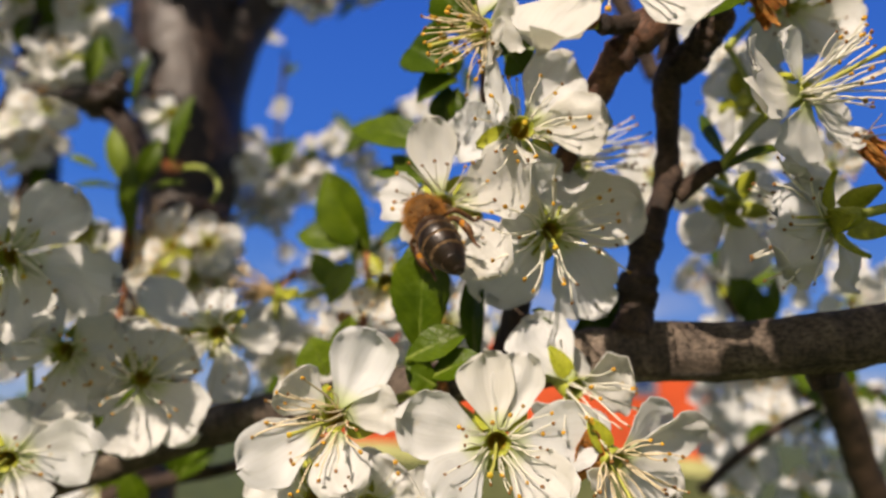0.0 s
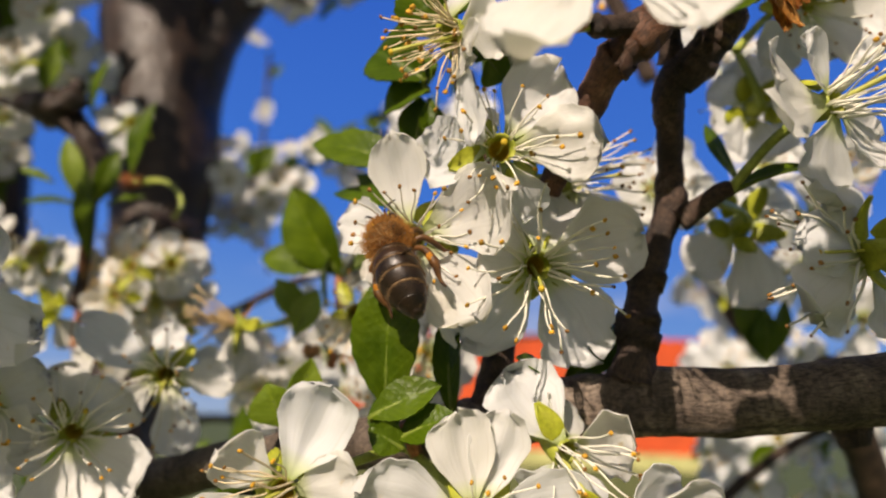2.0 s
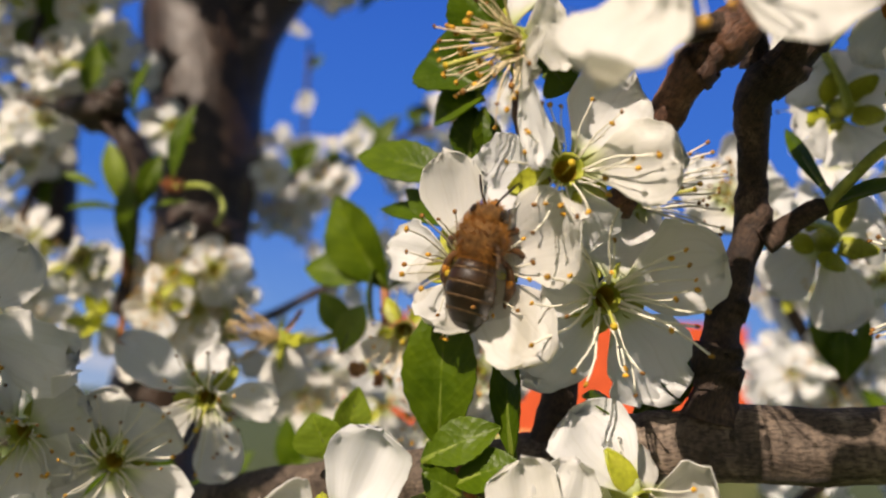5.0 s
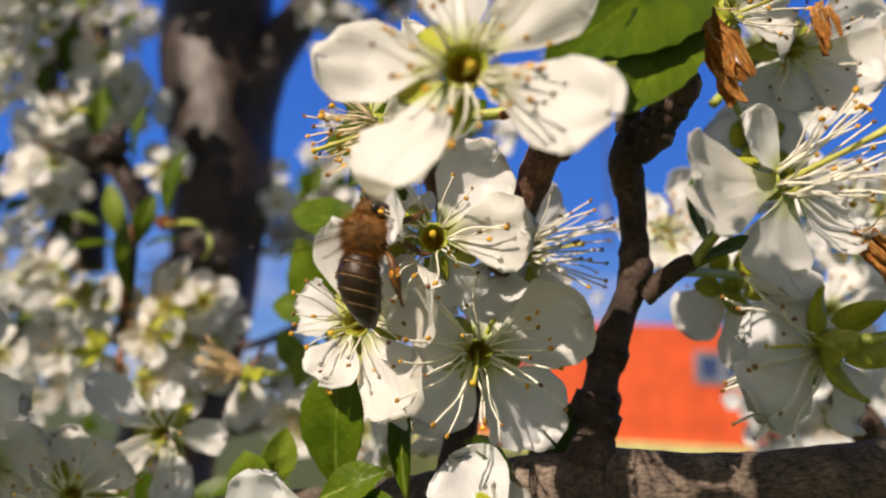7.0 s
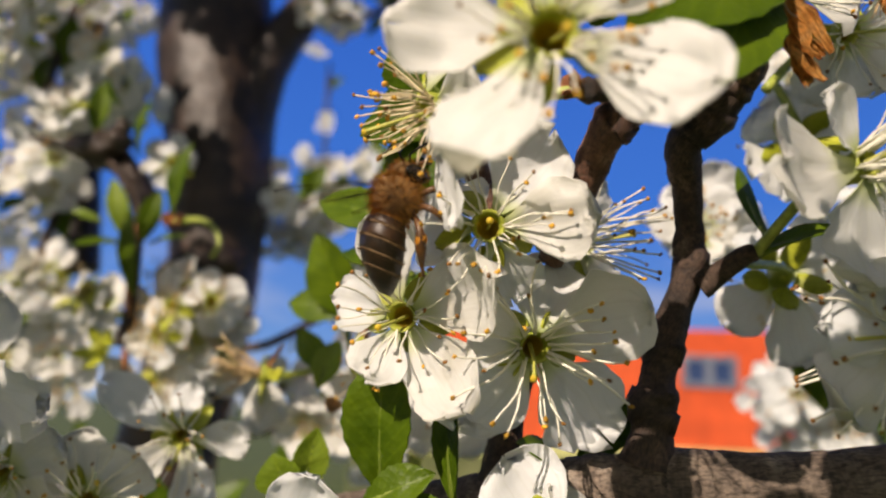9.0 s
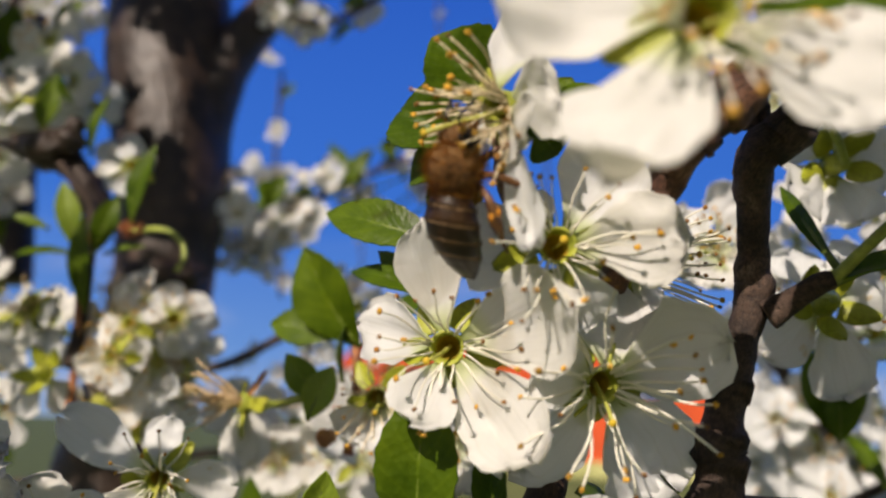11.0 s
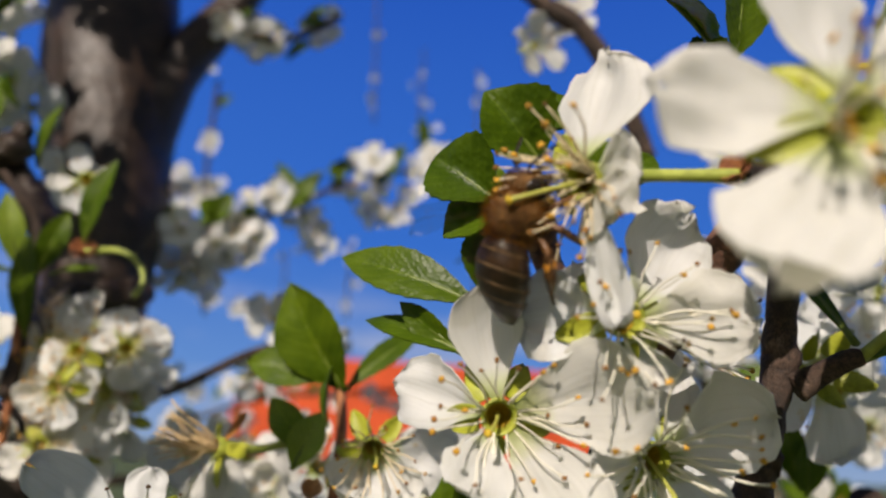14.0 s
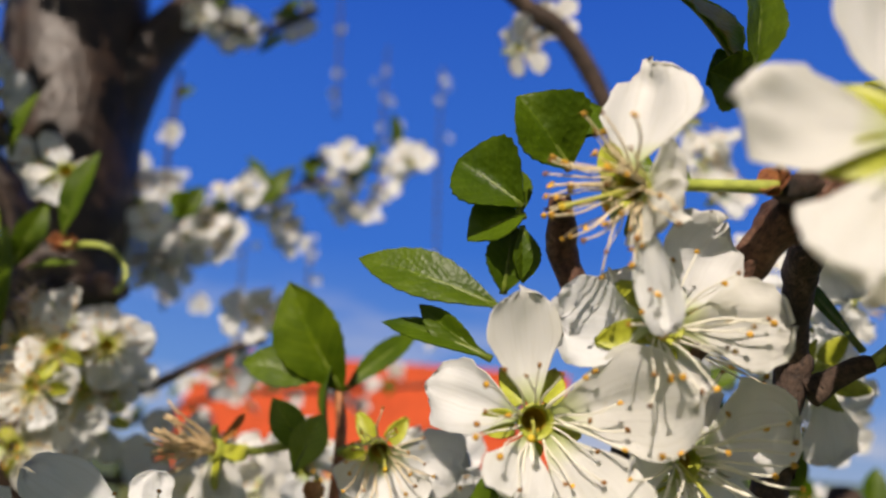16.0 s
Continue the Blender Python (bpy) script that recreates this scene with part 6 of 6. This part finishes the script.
blossoms([(-45, 250, 64), (-40.3, 252, 67.5), (-34.4, 255, 62.1), (-29.6, 258, 59.3), (-50.5, 260, 46.9), (-25.9, 262, 58.4)], 10, size=(0.7, 0.9))
spray('distant upright twig set with small blossoms', [(-32.5, 880, 450.2, 1.6), (-40.4, 880, 566.1, 1.4), (-47.3, 880, 690.6, 1)], 7, 7, 20, size=(0.5, 0.65))
spray('distant upright twig set with small blossoms', [(30.6, 880, 422.1, 1.6), (28.3, 880, 496.1, 1.4), (27.4, 880, 573.7, 1)], 7, 7, 21, size=(0.5, 0.65))
spray('distant upright twig set with small blossoms', [(116.2, 880, 224.7, 1.6), (110.3, 880, 379.6, 1.4), (105.5, 880, 551, 1)], 7, 7, 22, size=(0.5, 0.65))
spray('distant upright twig set with small blossoms', [(-114.9, 880, 119.3, 1.6), (-121.5, 880, 190.3, 1.4), (-127.1, 880, 265, 1)], 7, 7, 23, size=(0.5, 0.65))
spray('distant upright twig set with small blossoms', [(-42.8, 880, 180.4, 1.6), (-45, 880, 230.1, 1.4), (-45.9, 880, 281.8, 1)], 7, 7, 24, size=(0.5, 0.65))
spray('hanging twig with far blossoms', [(-146.9, 520, 292.7, 1.5), (-145.4, 520, 236.5, 1.5), (-141.3, 520, 178.4, 1.5), (-129.4, 520, 110, 1.5)], 14, 10, 26, leaves=2)
blossoms([(-75.2, 299.5, 110.3), (-65.1, 302.2, 106.3), (-84.4, 300.4, 97.9), (-93.1, 300.4, 106.9), (-69.7, 302.2, 100.6), (-86.4, 302.2, 89), (-80.2, 304, 87.1), (-94.5, 300.4, 96)], 27, size=(0.72, 0.9))
blossoms([(44, 142, 54)], 61, loose=0.3)
blossoms([(46.1, 142, 52), (47.9, 150, 58)], 11, loose=0.6)
spray('brown twig with small white blossoms', [(91.9, 240, 58.9, 2.2), (105.3, 245, 38.2, 2.4), (119.3, 250, 24.7, 2.4), (143.6, 255, 4.3, 2.4)], 12, 11, 12, leaves=8)
blossoms([(98.7, 260, 35.5), (93.4, 262, 27.7), (103.2, 258, 29.8), (110.6, 250, 29.7), (100.7, 262, 22.3), (125.6, 250, 35.8), (128.5, 240, 31.7), (75.4, 150, 41.3), (125.1, 258, 23.2)], 13)
blossoms([(102, 270, 15.1), (109.5, 268, 9.2), (120.6, 275, 1.4), (106.1, 272, -5.5), (138.7, 272, 4.5), (111.5, 276, -15.7), (140.6, 270, -11.7), (148.8, 250, 1.4), (143.6, 250, 8.8), (84.6, 230, 2.1), (111.2, 240, 7.1), (102.8, 240, -8), (130, 235, 15.3), (119, 240, -16), (162.5, 260, 60.3), (153.3, 262, 64.7), (160.6, 255, 50.6), (150.5, 262, -12.5)], 14)
blossoms([(104.8, 250, 13.2), (116.9, 250, 19), (125.2, 255, 14), (112.6, 255, 25.7), (127.2, 256, 31.8), (102.5, 260, 3.6), (108.5, 200, 64.6), (113.4, 220, 52.5)], 15)
blossoms([(-30.6, 200, 15.1), (-44.2, 205, 11.6), (-87.9, 190, -20.8), (-22.8, 190, 13.2)], 16)
spray('shaded leafy twig under the branch', [(-78.2, 170, -21.1, 1.8), (-65.2, 172, -16.8, 1.7), (-52, 176, -13.8, 1.6), (-39.6, 180, -9.4, 1.4)], 0, 10, 64, leaves=12)
blossoms([(-41.2, 205, 21.7), (-46.5, 205, 14.1), (-55, 210, 23.1), (-21.7, 170, 21.3), (-0.1, 150, 20.6), (-1, 150, 16.3), (-8, 140, 9.8)], 17)
blossoms([(81.4, 205, 128.1), (87.4, 205, 115.6), (93.1, 206, 107.4), (28.4, 206, 146.5), (92.4, 208, 123.4), (83.9, 180, 76.3), (84, 160, 55.7), (40.5, 210, 160.5)], 18)
blossoms([(80.9, 150, 64.7), (86.5, 150, 61.6), (111.6, 190, 38)], 19)
spray('thin twig with white blossoms before a red house', [(-167.1, 600, 30.8, 2), (-91.7, 620, 62.8, 2), (-1.2, 640, 75.6, 2), (101.5, 660, 90, 2)], 16, 16, 30, leaves=6)
spray('thin twig with white blossoms over garden grass', [(-330.9, 420, -26.3, 2.5), (-200.3, 420, -12.5, 2.5), (-123.6, 420, 4.5, 2.5), (-63.2, 430, -5.8, 2)], 16, 16, 31, leaves=8)

# ---- unseen twigs and blossoms added above and beside the lens to cast shade ----
spray('unseen blossoming twig added to cast shade', [(-150, 0, 70, 2.5), (-100, 25, 80, 2.4), (-70, 40, 75, 2), (-50, 45, 85, 1.5)], 7, 11, 41, leaves=5, size=(0.95, 1.15), overhead=True)
spray('unseen blossoming twig added to cast shade', [(-230, 190, 235, 3.5), (-180, 185, 250, 3), (-140, 195, 242, 2.5), (-95, 190, 255, 2)], 34, 20, 42, leaves=14, size=(1.0, 1.2), overhead=True)
spray('unseen blossoming twig added to cast shade', [(160, 20, 120, 2.5), (110, 45, 100, 2.4), (85, 60, 92, 2), (60, 60, 108, 1.5)], 12, 10, 43, leaves=5, size=(0.95, 1.15), overhead=True)
spray('unseen blossoming twig added to cast shade', [(-220, 70, 190, 3), (-175, 95, 175, 2.6), (-145, 100, 182, 2.2), (-115, 95, 170, 1.6)], 18, 13, 46, leaves=9, size=(1.0, 1.2), overhead=True)
spray('unseen blossoming twig added to cast shade', [(-360, 120, 310, 4), (-300, 140, 290, 3.4), (-240, 150, 285, 2.8), (-190, 150, 270, 2.2)], 30, 20, 47, leaves=14, size=(1.0, 1.2), overhead=True)
spray('unseen blossoming twig added to cast shade', [(-185, 78, 98, 2.2), (-150, 80, 112, 2), (-122, 82, 120, 1.6), (-100, 84, 118, 1.2)], 5, 9, 55, leaves=3, size=(0.95, 1.15), overhead=True)
spray('unseen blossoming twig added to cast shade', [(-250, 150, 150, 3), (-215, 152, 175, 2.6), (-175, 148, 180, 2.2), (-140, 140, 195, 1.6)], 26, 14, 48, leaves=10, size=(1.0, 1.2), overhead=True)
# loose blossoms out of view, added sunward to shade single flowers and the branch
blossoms([(23.8, 23.8, 60.3), (17.8, 23.8, 54.3), (21, 16, 70)], 45, toward=(-0.3, -0.7, 0.6), loose=0.3, size=(1.0, 1.15), overhead=True)
blossoms([(-82.6, 63.5, 46.5), (-78.9, 67.5, 35), (36.8, 85, 87.3), (42.4, 82, 81.4), (30, 78.9, 99.6)], 49, toward=(-0.3, -0.7, 0.6), loose=0.3, size=(0.8, 0.9), overhead=True)
distant_blossoms()


motions()
